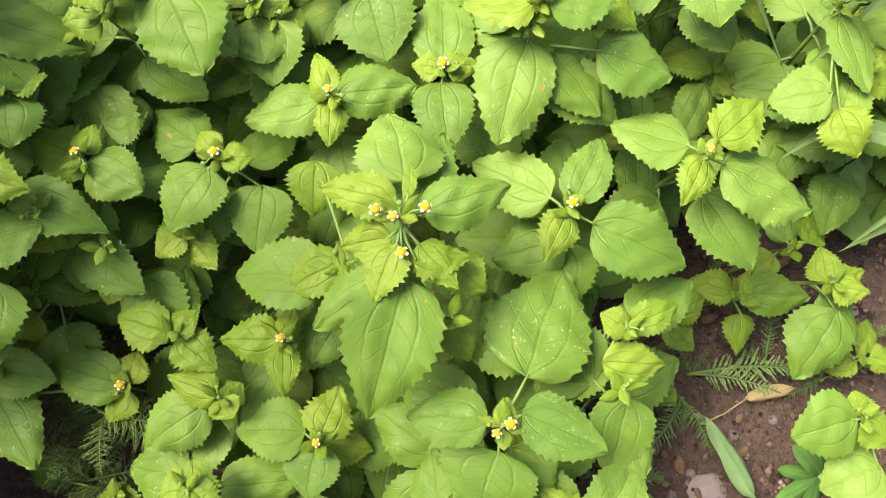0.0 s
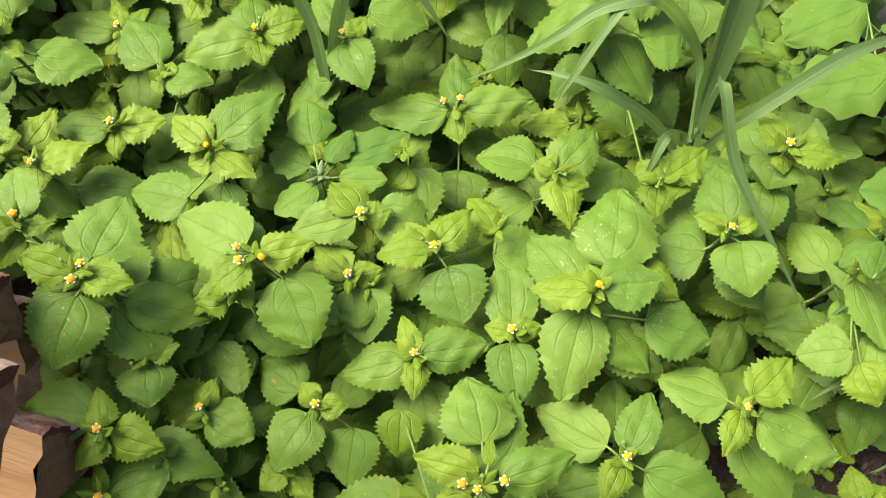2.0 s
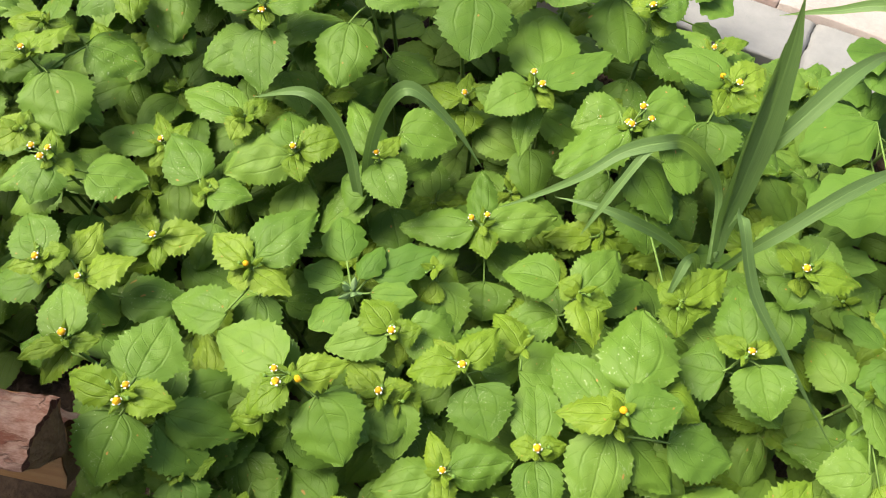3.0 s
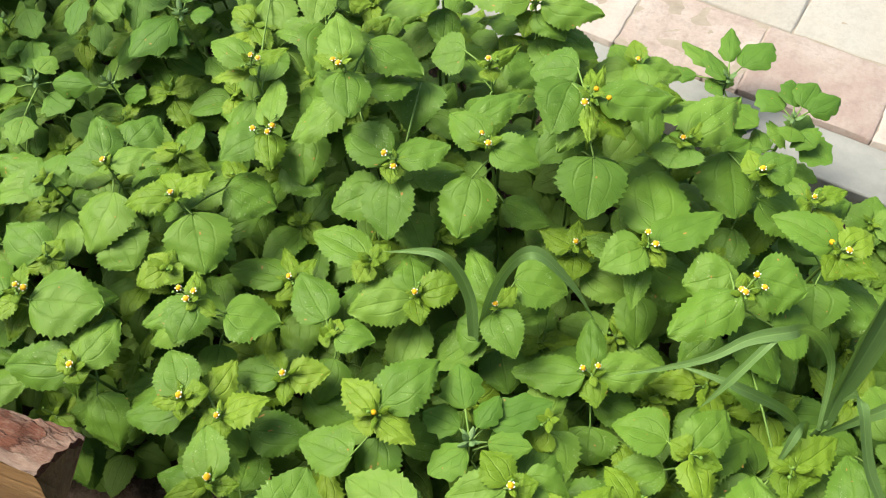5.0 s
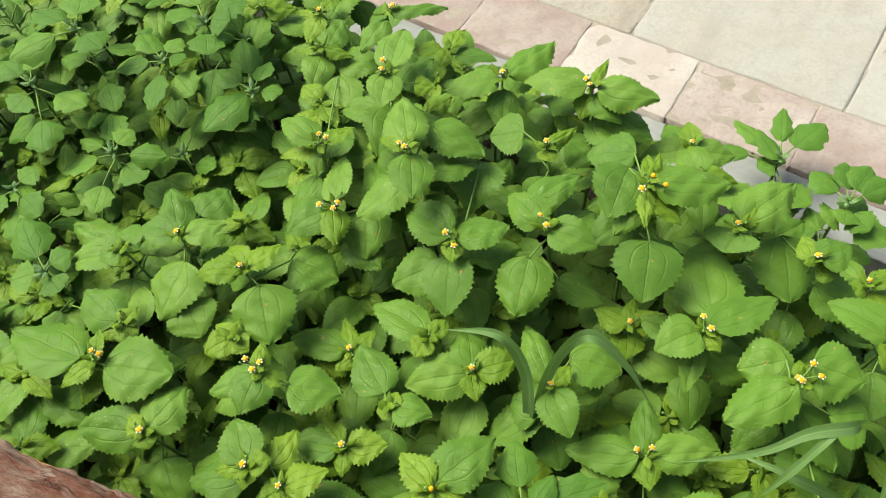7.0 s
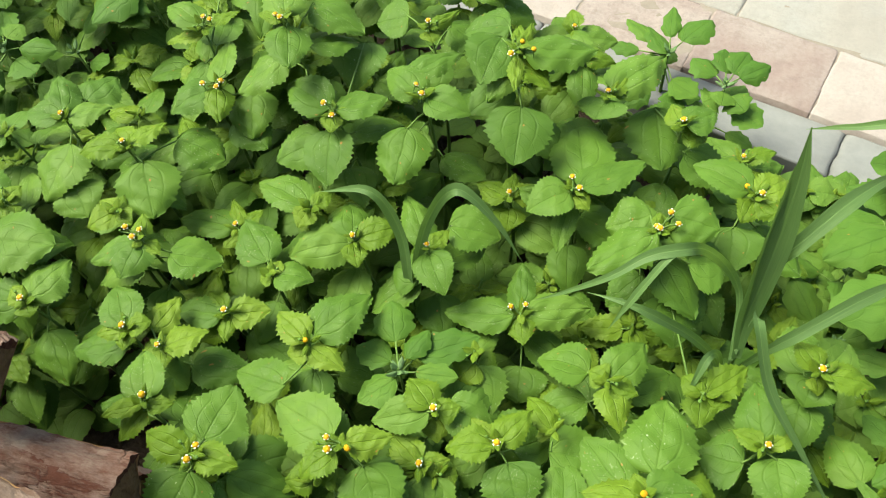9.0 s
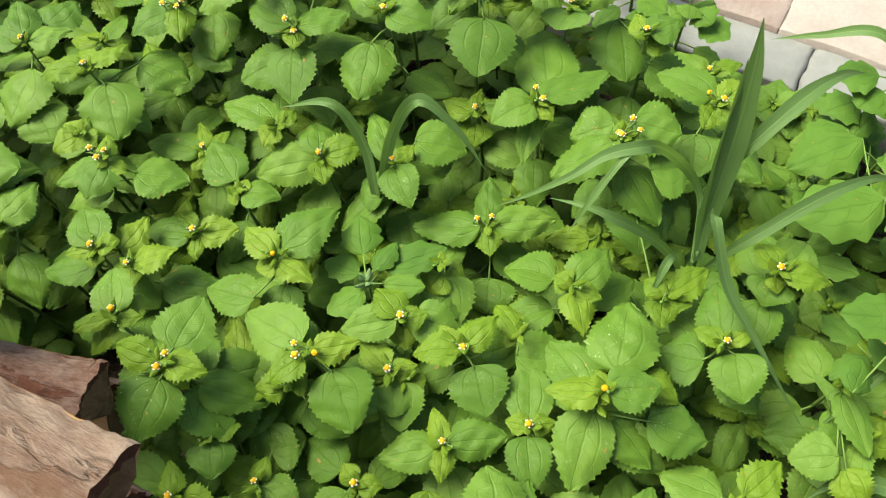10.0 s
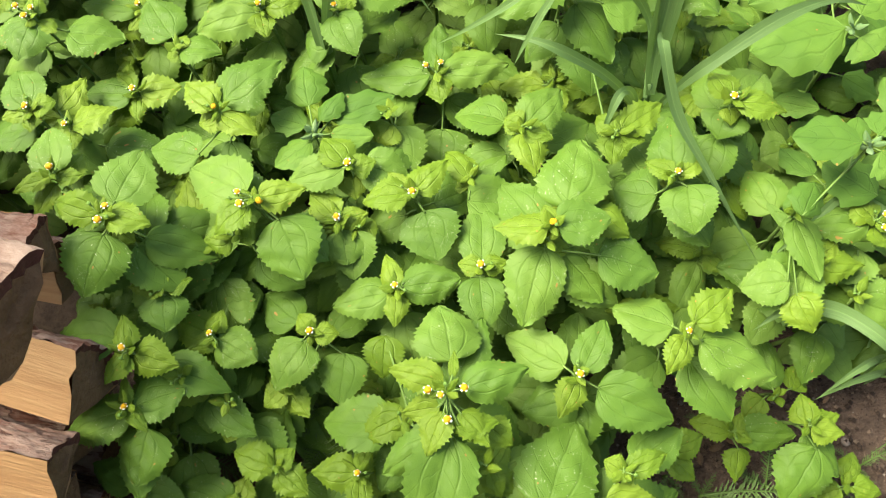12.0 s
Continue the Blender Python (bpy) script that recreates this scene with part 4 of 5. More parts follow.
comb_weed(0.198, 0.040, [(-131, 14, 0.066), (-68, 12, 0.052), (-100, 30, 0.03), (170, 35, 0.03)])
comb_weed(0.208, 0.060, [(2, 10, 0.085), (-14, 16, 0.07), (60, 40, 0.03), (120, 30, 0.028)])
comb_weed(0.175, 0.078, [(-60, 30, 0.03), (-120, 35, 0.03), (20, 30, 0.03)])
comb_weed(0.15, -0.012, [(40, 20, 0.03), (-30, 20, 0.035), (100, 25, 0.03)])
feathery_weed(-0.036, -0.032, 0.0, 9, "feathery finely divided weed under broad leaves")
feathery_weed(-0.072, 0.392, 0.05, 9, "feathery finely divided weed in a gap between quickweeds")
comb_weed(0.27, 0.07, [(80, 20, 0.05), (150, 16, 0.045), (-30, 25, 0.035)])
comb_weed(0.315, 0.055, [(20, 24, 0.05), (100, 30, 0.045), (200, 20, 0.04)])
comb_weed(0.225, 0.135, [(-50, 24, 0.04), (60, 30, 0.04), (180, 30, 0.035)])
comb_weed(0.13, -0.03, [(10, 22, 0.05), (75, 26, 0.045), (140, 30, 0.035), (-40, 20, 0.04)])
comb_weed(0.36, 0.09, [(30, 40, 0.04), (150, 35, 0.04), (-90, 30, 0.04)])


def smooth_rosette(x, y, leaves):
    """A low rosette of smooth dark leaves."""
    thing = new("rosette_weed")
    thing.location = (x, y, SOIL_Z)
    tagged(thing, "low rosette weed with smooth dark green leaves on soil", "plant")
    bm = bmesh.new()
    tube(bm, [(0, 0, -0.01), (0, 0, 0.012)], [0.004, 0.003])
    part("crown", bm, STEM, thing)
    for yaw, pitch, ln, w in leaves:
        child("leaf", SMOOTH[int(yaw) % len(SMOOTH)], thing, leaf_pose(0, 0, 0.01, yaw, pitch, ln / 1000, w / 1000))


DARK = leaf_material("smooth_dark_leaf", (0.0297, 0.0792, 0.01452), (0.0462, 0.1122, 0.0198), (0.066, 0.1518, 0.0297), rough=0.4, veins=5.0, specks=0.0)
SMOOTH = [blade_mesh("leaf", DARK, egg(0.75, 0.7), 3, 0.06 + 0.03 * k, 0.15, 0.01, 130 + k, cols=8, bite=0.01, pucker=0.3) for k in range(3)]
smooth_rosette(0.305, -0.022, [(140, 26, 42, 14), (172, 14, 40, 12), (108, 30, 36, 13), (205, 12, 50, 13), (232, 20, 40, 12), (310, 16, 46, 15)])


SPEAR_FOOT = (0.246, -0.043, 121)
# one spear-shaped leaf that leans over the bare soil
SPEAR = leaf_material("dull_spear_leaf", (0.066, 0.132, 0.0495), (0.099, 0.1782, 0.066), (0.132, 0.2178, 0.0858), rough=0.6, veins=3.0, specks=0.0, vein_tint=0.12, relief=0.2)
spear_me = blade_mesh("leaf", SPEAR, egg(0.55, 0.75), 4, 0.1, 0.25, 0.02, 137, cols=8, bite=0.03, pucker=0.3)
spear = new("spear_leaf_weed")
spear.location = (SPEAR_FOOT[0], SPEAR_FOOT[1], SOIL_Z)
tagged(spear, "young weed with one dull blue-green spear-shaped leaf", "plant")
bm = bmesh.new()
tube(bm, [(0, 0, -0.01), (0.001, 0.002, 0.012), (0.0, 0.004, 0.024)], [0.0018, 0.0015, 0.001])
part("stem", bm, STEM, spear)
child("leaf", spear_me, spear, leaf_pose(0, 0.004, 0.024, SPEAR_FOOT[2], 8, 0.074, 0.021, 10))
child("leaf", spear_me, spear, leaf_pose(0, 0.003, 0.02, SPEAR_FOOT[2] - 150, 35, 0.03, 0.011))

# a yellowed leaf with its stalk, fallen on the soil
fallen = new("fallen_leaf")
fallen.location = (0.222, 0.024, SOIL_Z + 0.012)
tagged(fallen, "yellowed fallen leaf with a long thin stalk on soil", "dry leaf")
YELLOWED = plain_material("yellowed_leaf", (0.1584, 0.1188, 0.0495), (0.2376, 0.198, 0.0924), 120, 0.7, 0.2, 0.5, 0.001)
bm = bmesh.new()
tube(bm, [(-0.012, -0.006, -0.002), (0.008, 0.003, 0.002), (0.028, 0.016, 0.004)], [0.0009, 0.0008, 0.0007], 5)
part("stalk", bm, YELLOWED, fallen)
child("blade", blade_mesh("blade", YELLOWED, egg(0.6, 0.8), 4, 0.05, 0.3, 0.03, 161, cols=6, bite=0.08), fallen, leaf_pose(0.026, 0.015, 0.004, 12, 4, 0.042, 0.013, 20))

# crumbs, pebbles and dry litter on the soil
verts, faces = [], []
octa = [(1, 0, 0), (-1, 0, 0), (0, 1, 0), (0, -1, 0), (0, 0, 1), (0, 0, -1)]
for k in range(5200):
    x, y = (rnd.uniform(0.08, 0.42), rnd.uniform(-0.16, 0.2)) if k < 3800 else (rnd.uniform(0.0, 0.5), rnd.uniform(0.45, 0.72))
    r = 0.0008 + 0.0026 * rnd.random() ** 3
    n0 = len(verts)
    verts += [(x + r * a * rnd.uniform(0.6, 1.3), y + r * b * rnd.uniform(0.6, 1.3), SOIL_Z + 0.004 + r * (0.3 + c * rnd.uniform(0.5, 1.0))) for a, b, c in octa]
    faces += [(n0 + a, n0 + b, n0 + c) for a, b, c in ((0, 2, 4), (2, 1, 4), (1, 3, 4), (3, 0, 4), (2, 0, 5), (1, 2, 5), (3, 1, 5), (0, 3, 5))]
me = bpy.data.meshes.new("soil_crumbs")
me.from_pydata(verts, [], faces)
me.materials.append(CRUMB)
tagged(new("soil_crumbs", me), "loose crumbs and grit of brown soil", "soil", kind="stuff")

for k in range(44):
    x, y = rnd.uniform(0.1, 0.4), rnd.uniform(-0.12, 0.2)
    bm = bmesh.new()
    bmesh.ops.create_icosphere(bm, subdivisions=2, radius=rnd.choice((0.0015, 0.002, 0.003, 0.0045)))
    for v in bm.verts:
        v.co *= 1 + 0.35 * noise.noise(v.co * 140 + Vector((k, 0, 0)))
        v.co.z *= 0.6
    ob = new("pebble", mesh_from("pebble", bm, PEBBLE))
    ob.location = (x, y, SOIL_Z + 0.002)
    tagged(ob, "small grey-brown stone lying on the soil", "pebble", "pebbles on the soil")
bm = bmesh.new()
bmesh.ops.create_icosphere(bm, subdivisions=3, radius=0.016)
for v in bm.verts:
    v.co *= 0.85 + 0.35 * noise.noise(v.co * 60) + 0.05 * noise.noise(v.co * 240)
    v.co.x *= 1.25
    v.co.z *= 0.42
ob = new("stone", mesh_from("stone", bm, plain_material("dusty_grey_stone", (0.0792, 0.066, 0.0594), (0.1716, 0.1485, 0.1353), 90, 0.9, 0.2, 0.8, 0.002)))
ob.location = (0.214, -0.034, SOIL_Z + 0.001)
tagged(ob, "flat grey stone lying on bare soil", "stone")
for k in range(46):
    x, y = (rnd.uniform(0.12, 0.36), rnd.uniform(-0.1, 0.16)) if k < 26 else (rnd.uniform(0.15, 0.45), rnd.uniform(0.5, 0.68))
    ob = new("dry_leaf", LITTER_ME[k % 3]) if k else None
    if ob is None:
        LITTER_ME = [blade_mesh("dry_leaf", LITTER, egg(0.6, 0.8), 3, 0.12, 0.3, 0.05, 150 + j, cols=4, bite=0.1) for j in range(3)]
        ob = new("dry_leaf", LITTER_ME[0])
    s = rnd.uniform(0.008, 0.02)
    ob.matrix_basis = pose(x, y, SOIL_Z + 0.009, rnd.uniform(-20, 20), rnd.uniform(-20, 20), rnd.uniform(0, 360)) @ Matrix.Diagonal((s, s * 0.5, s, 1))
    tagged(ob, "curled brown dry leaf scrap on the soil", "dry leaf", "dry leaf scraps")

# ---- the quickweeds ----
weed(-0.303, 0.720, 0.320, 2,
     (0, 4, -4, 85, -6, 60, 41), (0, -3, -4, -94, -8, 39, 36), (23, 0, -19, 0, -18, 23, 23))
weed(-0.338, 0.860, 0.264, 2,
     (5, 1, -5, 16, -7, 65, 30), (-2, -3, -10, -115, -8, 51, 33))
weed(-0.371, 0.662, 0.277, 2,
     (-3, 2, -4, 146, -6, 55, 35), (2, 2, -4, 39, -7, 38, 26), (-3, 0, -15, -176, -15, 45, 23), (-7, 109, -24, -77, -22, 56, 53))
weed(-0.269, 0.629, 0.322, 2,
     (-1, 4, -4, 105, -6, 61, 43), (1, -4, -9, -79, -7, 48, 43), (-2, 1, -9, 157, -6, 31, 21), (12, 47, -29, -23, -19, 60, 48))
weed(-0.200, 0.782, 0.251, 1,
     (-4, -1, -5, -164, -7, 60, 43), (4, 4, -5, 51, -6, 75, 44), (0, -3, -20, -88, -22, 45, 37))
weed(-0.106, 0.766, 0.259, 2,
     (-5, 1, -5, 173, -7, 68, 45), (5, -1, -5, -7, -7, 65, 43), (2, -2, -15, -40, -20, 42, 36), (-1, -2, -15, -111, -21, 29, 27), (1, 3, -4, 69, -6, 42, 14), (18, -8, -34, -24, -18, 56, 37))
weed(-0.148, 0.691, 0.252, 1,
     (2, 2, -4, 43, -6, 40, 17), (-24, 26, -14, -179, -17, 38, 50), (0, -1, -9, -70, -7, 16, 23), (16, 33, -34, -25, -19, 42, 48))
weed(-0.348, 0.602, 0.259, 3,
     (-3, -2, -7, -144, -7, 50, 43), (1, -3, -4, -78, -7, 42, 34), (0, 4, -4, 92, -6, 60, 35), (26, 11, -24, -81, -20, 52, 52), (49, 19, -22, 120, -14, 70, 36))
weed(-0.224, 0.565, 0.269, 2,
     (-4, 3, -5, 144, -6, 60, 42), (3, 2, -4, 25, -7, 51, 39), (0, -1, -9, -93, -7, 19, 21), (14, 102, -19, -98, -20, 55, 57), (-4, -6, -24, -89, -19, 57, 51))
weed(-0.141, 0.584, 0.270, 2,
     (-3, 3, -4, 136, -6, 49, 38), (3, -1, -4, -19, -7, 46, 39), (-16, 33, -14, 44, -15, 68, 36), (-14, -20, -24, -100, -19, 58, 53))
weed(-0.054, 0.618, 0.298, 3,
     (-16, 21, -9, -108, -7, 56, 56), (5, 1, -5, 8, -7, 69, 45), (-9, 45, -19, 174, -17, 48, 47), (0, 2, -4, 91, -6, 33, 16), (1, 3, -4, 73, -6, 39, 14), (0, -3, -9, -93, -7, 39, 16), (2, -2, -15, -40, -18, 41, 29), (-2, -3, -15, -124, -20, 47, 29), (5, -40, -34, -95, -20, 57, 63))
weed(0.031, 0.611, 0.248, 1,
     (4, 4, -5, 45, -6, 77, 47), (-1, -2, -7, -114, -7, 26, 51), (-2, 0, -15, 179, -18, 30, 28), (2, 2, -4, 53, -6, 37, 22))
weed(0.102, 0.590, 0.232, 1,
     (2, 1, -4, 29, -6, 37, 36), (-1, 2, -4, 105, -6, 27, 26), (-21, 37, -24, -83, -19, 66, 68), (2, 0, -15, -9, -16, 25, 29))
weed(0.001, 0.512, 0.232, 2,
     (-3, -2, -4, -152, -7, 44, 43), (5, 3, -5, 30, -6, 73, 42), (9, 19, -14, 93, -14, 89, 63), (-1, -3, -20, -104, -19, 50, 24), (1, -1, -9, -50, -7, 22, 22))
weed(0.076, 0.467, 0.245, 4,
     (-4, -3, -5, -148, -7, 70, 45), (9, 14, -4, -14, -7, 43, 53), (0, 1, -4, 91, -7, 17, 16), (25, -20, -29, 15, -15, 38, 59), (-4, 26, -24, -168, -18, 43, 48))
weed(-0.058, 0.534, 0.182, 1,
     (-2, 1, -4, 150, -7, 38, 31), (0, 2, -4, 82, -6, 30, 20), (3, 1, -4, 26, -7, 37, 29), (0, -2, -20, -93, -19, 25, 34), (-3, -1, -25, -162, -18, 40, 40))
weed(-0.200, 0.465, 0.205, 1,
     (-4, -1, -8, -166, -7, 61, 45), (-1, 3, -4, 103, -6, 41, 40), (3, 1, -4, 23, -7, 42, 35), (0, -2, -7, -76, -7, 26, 24))
weed(-0.321, 0.481, 0.188, 1,
     (-5, 1, -5, 168, -7, 63, 37), (-1, 3, -4, 112, -6, 37, 18), (1, 2, -4, 51, -7, 30, 23), (-1, -1, -9, -125, -7, 22, 23), (-3, 0, -20, -170, -16, 40, 34))
weed(-0.242, 0.490, 0.219, 0,
     (-4, 2, -5, 152, -6, 63, 42), (-1, -2, -4, -116, -7, 22, 24), (1, 1, -4, 48, -7, 24, 19), (0, -1, -15, -77, -19, 22, 21))
weed(-0.382, 0.431, 0.250, 3,
     (-3, -2, -7, -152, -7, 46, 30), (-1, -3, -7, -105, -7, 37, 42), (0, 2, -4, 101, -6, 27, 19), (23, -5, -19, -1, -18, 49, 52), (1, -1, -9, -30, -7, 22, 21))
weed(-0.420, 0.525, 0.259, 1,
     (-3, -1, -4, -171, -7, 44, 34), (2, 2, -4, 47, -7, 42, 31), (16, -10, -14, -71, -20, 58, 63), (34, 28, -29, -14, -19, 52, 55), (-2, 2, -15, 130, -14, 44, 34))
weed(-0.497, 0.561, 0.253, 1,
     (-3, 1, -4, 169, -6, 43, 37), (-2, 4, -5, 117, -6, 63, 37), (3, 1, -4, 24, -7, 43, 36), (8, 29, -14, 69, -15, 47, 47), (7, -20, -19, -105, -18, 63, 59), (12, -59, -34, -53, -20, 38, 52))
weed(-0.419, 0.464, 0.241, 0,
     (-2, -1, -7, -144, -7, 28, 28), (1, -1, -7, -34, -7, 20, 23), (-1, 1, -4, 152, -6, 22, 17), (0, 1, -4, 82, -7, 18, 16))
weed(-0.533, 0.424, 0.259, 2,
     (-14, 2, -9, 165, -6, 91, 60), (-2, -2, -9, -134, -7, 35, 24), (0, 2, -4, 103, -6, 29, 18), (9, -4, -9, 1, -7, 64, 63), (-1, -2, -25, -113, -17, 35, 29))
weed(-0.525, 0.464, 0.249, 0,
     (-4, 2, -4, 148, -6, 59, 44), (1, 1, -4, 66, -7, 20, 24), (-2, -1, -7, -166, -6, 28, 24), (1, -1, -9, -63, -7, 20, 23))
weed(-0.477, 0.369, 0.236, 1,
     (2, 3, -4, 62, -7, 50, 43), (-5, 0, -10, 177, -6, 66, 44), (1, -1, -7, -57, -7, 14, 23), (-1, 1, -4, 145, -6, 24, 22))
weed(-0.556, 0.546, 0.245, 0,
     (0, 2, -4, 78, -7, 30, 36), (-1, -1, -4, -153, -7, 22, 36), (-5, 2, -10, 156, -6, 75, 38), (-5, -1, -15, -169, -14, 68, 37))
weed(0.164, 0.519, 0.224, 2,
     (-4, 3, -5, 145, -7, 59, 43), (2, -2, -4, -38, -7, 35, 29), (-17, -22, -24, -95, -20, 43, 57), (-1, -2, -9, -118, -7, 27, 27), (2, 1, -4, 33, -6, 35, 31))
weed(-0.128, 0.453, 0.214, 1,
     (-2, 4, -5, 113, -6, 64, 33), (1, -3, -4, -65, -7, 45, 39), (15, 36, -19, -5, -17, 52, 54), (1, 2, -4, 51, -7, 27, 19), (-8, -16, -29, 151, -15, 32, 44))
weed(-0.270, 0.422, 0.208, 0,
     (-6, 13, -4, 126, -6, 59, 44), (3, 0, -4, -4, -7, 37, 37), (0, 1, -4, 71, -7, 16, 20), (-1, 0, -9, -166, -7, 12, 20))
weed(-0.378, 0.350, 0.234, 1,
     (-2, 3, -4, 118, -6, 44, 41), (1, 1, -4, 22, -7, 21, 25), (-2, 0, -4, -166, -6, 25, 21), (0, -1, -7, -87, -7, 18, 21), (-4, -1, -25, -171, -14, 61, 41))
weed(-0.347, 0.338, 0.225, 1,
     (3, 1, -4, 29, -7, 40, 35), (-16, 17, -9, 65, -7, 41, 31), (-1, -1, -9, -147, -7, 22, 27), (0, -1, -7, -74, -7, 19, 19))
weed(-0.307, 0.385, 0.198, 1,
     (-4, 0, -4, 175, -6, 48, 33), (-2, 2, -4, 136, -6, 30, 23), (3, 1, -4, 11, -7, 37, 33), (0, -2, -7, -85, -7, 24, 20), (-3, -1, -20, -153, -16, 39, 31))
weed(-0.218, 0.348, 0.230, 1,
     (-2, 2, -4, 138, -6, 41, 30), (3, 8, -7, 45, -7, 63, 46), (2, -1, -7, -31, -7, 38, 28), (-1, 0, -14, -168, -16, 21, 26), (-18, -31, -24, 163, -15, 54, 42))
weed(-0.042, 0.410, 0.177, 2,
     (-5, 0, -5, 178, -7, 66, 38), (0, 4, -4, 90, -6, 53, 28), (5, 1, -5, 12, -7, 62, 37), (0, -2, -7, -80, -7, 27, 27), (3, -34, -44, -93, -18, 35, 53))
weed(-0.333, 0.279, 0.255, 2,
     (-2, -1, -7, -162, -6, 34, 16), (-1, 3, -7, 107, -6, 46, 38), (1, 2, -13, 68, -16, 29, 28), (-1, -2, -13, -126, -16, 32, 24), (2, 0, -7, 8, -7, 21, 16))
weed(-0.277, 0.238, 0.273, 2,
     (5, 12, -9, 73, -7, 49, 48), (-3, 1, -4, 160, -6, 40, 28), (3, 0, -4, -10, -7, 35, 27))
weed(-0.171, 0.259, 0.252, 3,
     (-8, 8, -12, 151, -15, 66, 50), (3, 1, -4, 14, -7, 38, 27), (-4, -4, -7, -139, -7, 34, 30), (16, -10, -19, -66, -18, 52, 52))
weed(-0.115, 0.259, 0.204, 1,
     (-2, 2, -4, 136, -7, 35, 27), (2, 1, -4, 17, -7, 22, 20), (-2, 0, -9, -177, -7, 28, 20), (2, -6, -9, -79, -7, 30, 38), (4, 2, -24, -22, -17, 30, 36))
weed(-0.107, 0.302, 0.215, 1,
     (-2, 2, -4, 131, -7, 35, 33), (-4, -1, -4, -169, -7, 49, 34), (2, 0, -4, 15, -7, 21, 23), (9, 7, -16, -13, -17, 41, 41), (0, -1, -19, -81, -18, 21, 27))
weed(-0.055, 0.279, 0.210, 1,
     (2, 2, -4, 49, -7, 40, 30), (-3, 0, -4, -172, -7, 39, 34), (9, -11, -12, -74, -17, 43, 51), (-2, 2, -9, 134, -7, 30, 18))
weed(0.055, 0.242, 0.235, 1,
     (-3, 0, -4, 180, -7, 43, 32), (3, 0, -4, 9, -7, 42, 39), (11, 19, -14, 77, -15, 70, 58), (0, 1, -4, 111, -7, 17, 17), (34, 19, -29, -33, -16, 34, 31))
weed(0.154, 0.292, 0.210, 1,
     (0, 4, -7, 89, -7, 54, 41), (9, -6, -9, -85, -7, 41, 47), (-2, 1, -4, 150, -7, 25, 19), (2, 1, -4, 31, -6, 26, 19), (-12, -8, -24, 163, -18, 37, 48))
weed(0.203, 0.358, 0.209, 1,
     (-1, 2, -4, 118, -7, 29, 28), (3, -1, -4, -12, -7, 42, 31), (7, 5, -12, 47, -14, 42, 41), (4, 0, -24, -118, -19, 25, 41), (0, -1, -14, -84, -18, 15, 20))
weed(0.034, 0.341, 0.202, 0,
     (2, 3, -7, 50, -7, 49, 38), (1, -3, -7, -77, -7, 40, 34), (-1, 1, -4, 147, -7, 17, 24), (2, -1, -4, -20, -7, 25, 24), (-14, 13, -19, 163, -16, 49, 45))
weed(0.111, 0.335, 0.203, 0,
     (3, 2, -4, 36, -6, 45, 29), (-1, 1, -4, 136, -7, 21, 24), (0, -2, -7, -102, -7, 26, 29), (2, 0, -7, -17, -7, 22, 23), (-20, 99, -24, -85, -19, 48, 59))
weed(-0.008, 0.298, 0.200, 0,
     (-5, -14, -19, 0, -16, 53, 52), (-1, 1, -24, 133, -16, 16, 28), (-2, 2, -15, 124, -16, 40, 27))
weed(-0.079, 0.361, 0.199, 0,
     (-1, -2, -29, -76, -18, 50, 53), (-1, -1, -25, -128, -18, 23, 33), (1, 0, -29, -17, -17, 21, 33))
weed(-0.249, 0.199, 0.217, 1,
     (-1, 4, -7, 104, -6, 52, 40), (1, -4, -7, -83, -7, 31, 39), (-2, 0, -4, 177, -6, 28, 17), (2, 1, -4, 20, -7, 22, 19), (13, 47, -29, -101, -18, 53, 44))
weed(-0.276, 0.237, 0.273, 0,
     (-4, -8, -16, -108, -17, 51, 52), (1, -1, -24, -37, -20, 18, 23))
weed(-0.215, 0.168, 0.186, 1,
     (-3, 1, -9, 156, -6, 40, 35), (0, 2, -4, 78, -7, 21, 20), (2, -2, -7, -27, -7, 38, 36), (-1, -1, -7, -154, -7, 22, 20), (2, 29, -19, 26, -18, 29, 44))
weed(-0.266, 0.148, 0.224, 1,
     (-12, 10, -12, 174, -14, 59, 43), (-1, 2, -4, 109, -7, 29, 21), (-1, -2, -7, -125, -7, 29, 24), (3, -2, -9, -13, -7, 37, 33))
weed(-0.271, 0.108, 0.200, 1,
     (3, 1, -7, 23, -7, 41, 39), (-1, 2, -4, 107, -7, 25, 14), (-4, -1, -13, -162, -15, 62, 42), (1, -1, -4, -47, -7, 24, 15), (9, -13, -24, -102, -17, 47, 45))
weed(-0.138, 0.173, 0.174, 1,
     (-6, -5, -9, -120, -7, 47, 42), (-1, 1, -4, 127, -7, 20, 20), (2, 0, -4, -1, -7, 21, 21), (25, -13, -19, -97, -17, 43, 41), (-15, 12, -16, 142, -15, 46, 39))
weed(-0.068, 0.206, 0.190, 1,
     (-4, -1, -7, -166, -7, 51, 36), (-1, 2, -4, 108, -7, 30, 21), (4, 1, -4, 10, -7, 49, 35), (0, -2, -7, -92, -7, 29, 22))
weed(-0.000, 0.223, 0.191, 1,
     (0, 4, -7, 91, -7, 56, 40), (-1, -7, -7, -84, -7, 44, 39), (-1, 0, -4, 167, -7, 19, 19), (2, 0, -4, 11, -7, 22, 19))
weed(0.051, 0.234, 0.225, 0,
     (-1, -1, -19, -107, -18, 65, 49), (40, -6, -24, -12, -16, 51, 48), (1, 0, -24, 3, -16, 19, 18))
weed(-0.115, 0.259, 0.204, 1,
     (9, -5, -12, -87, -18, 41, 40), (2, 1, -4, 18, -7, 23, 20), (-2, 1, -9, 152, -7, 30, 28))
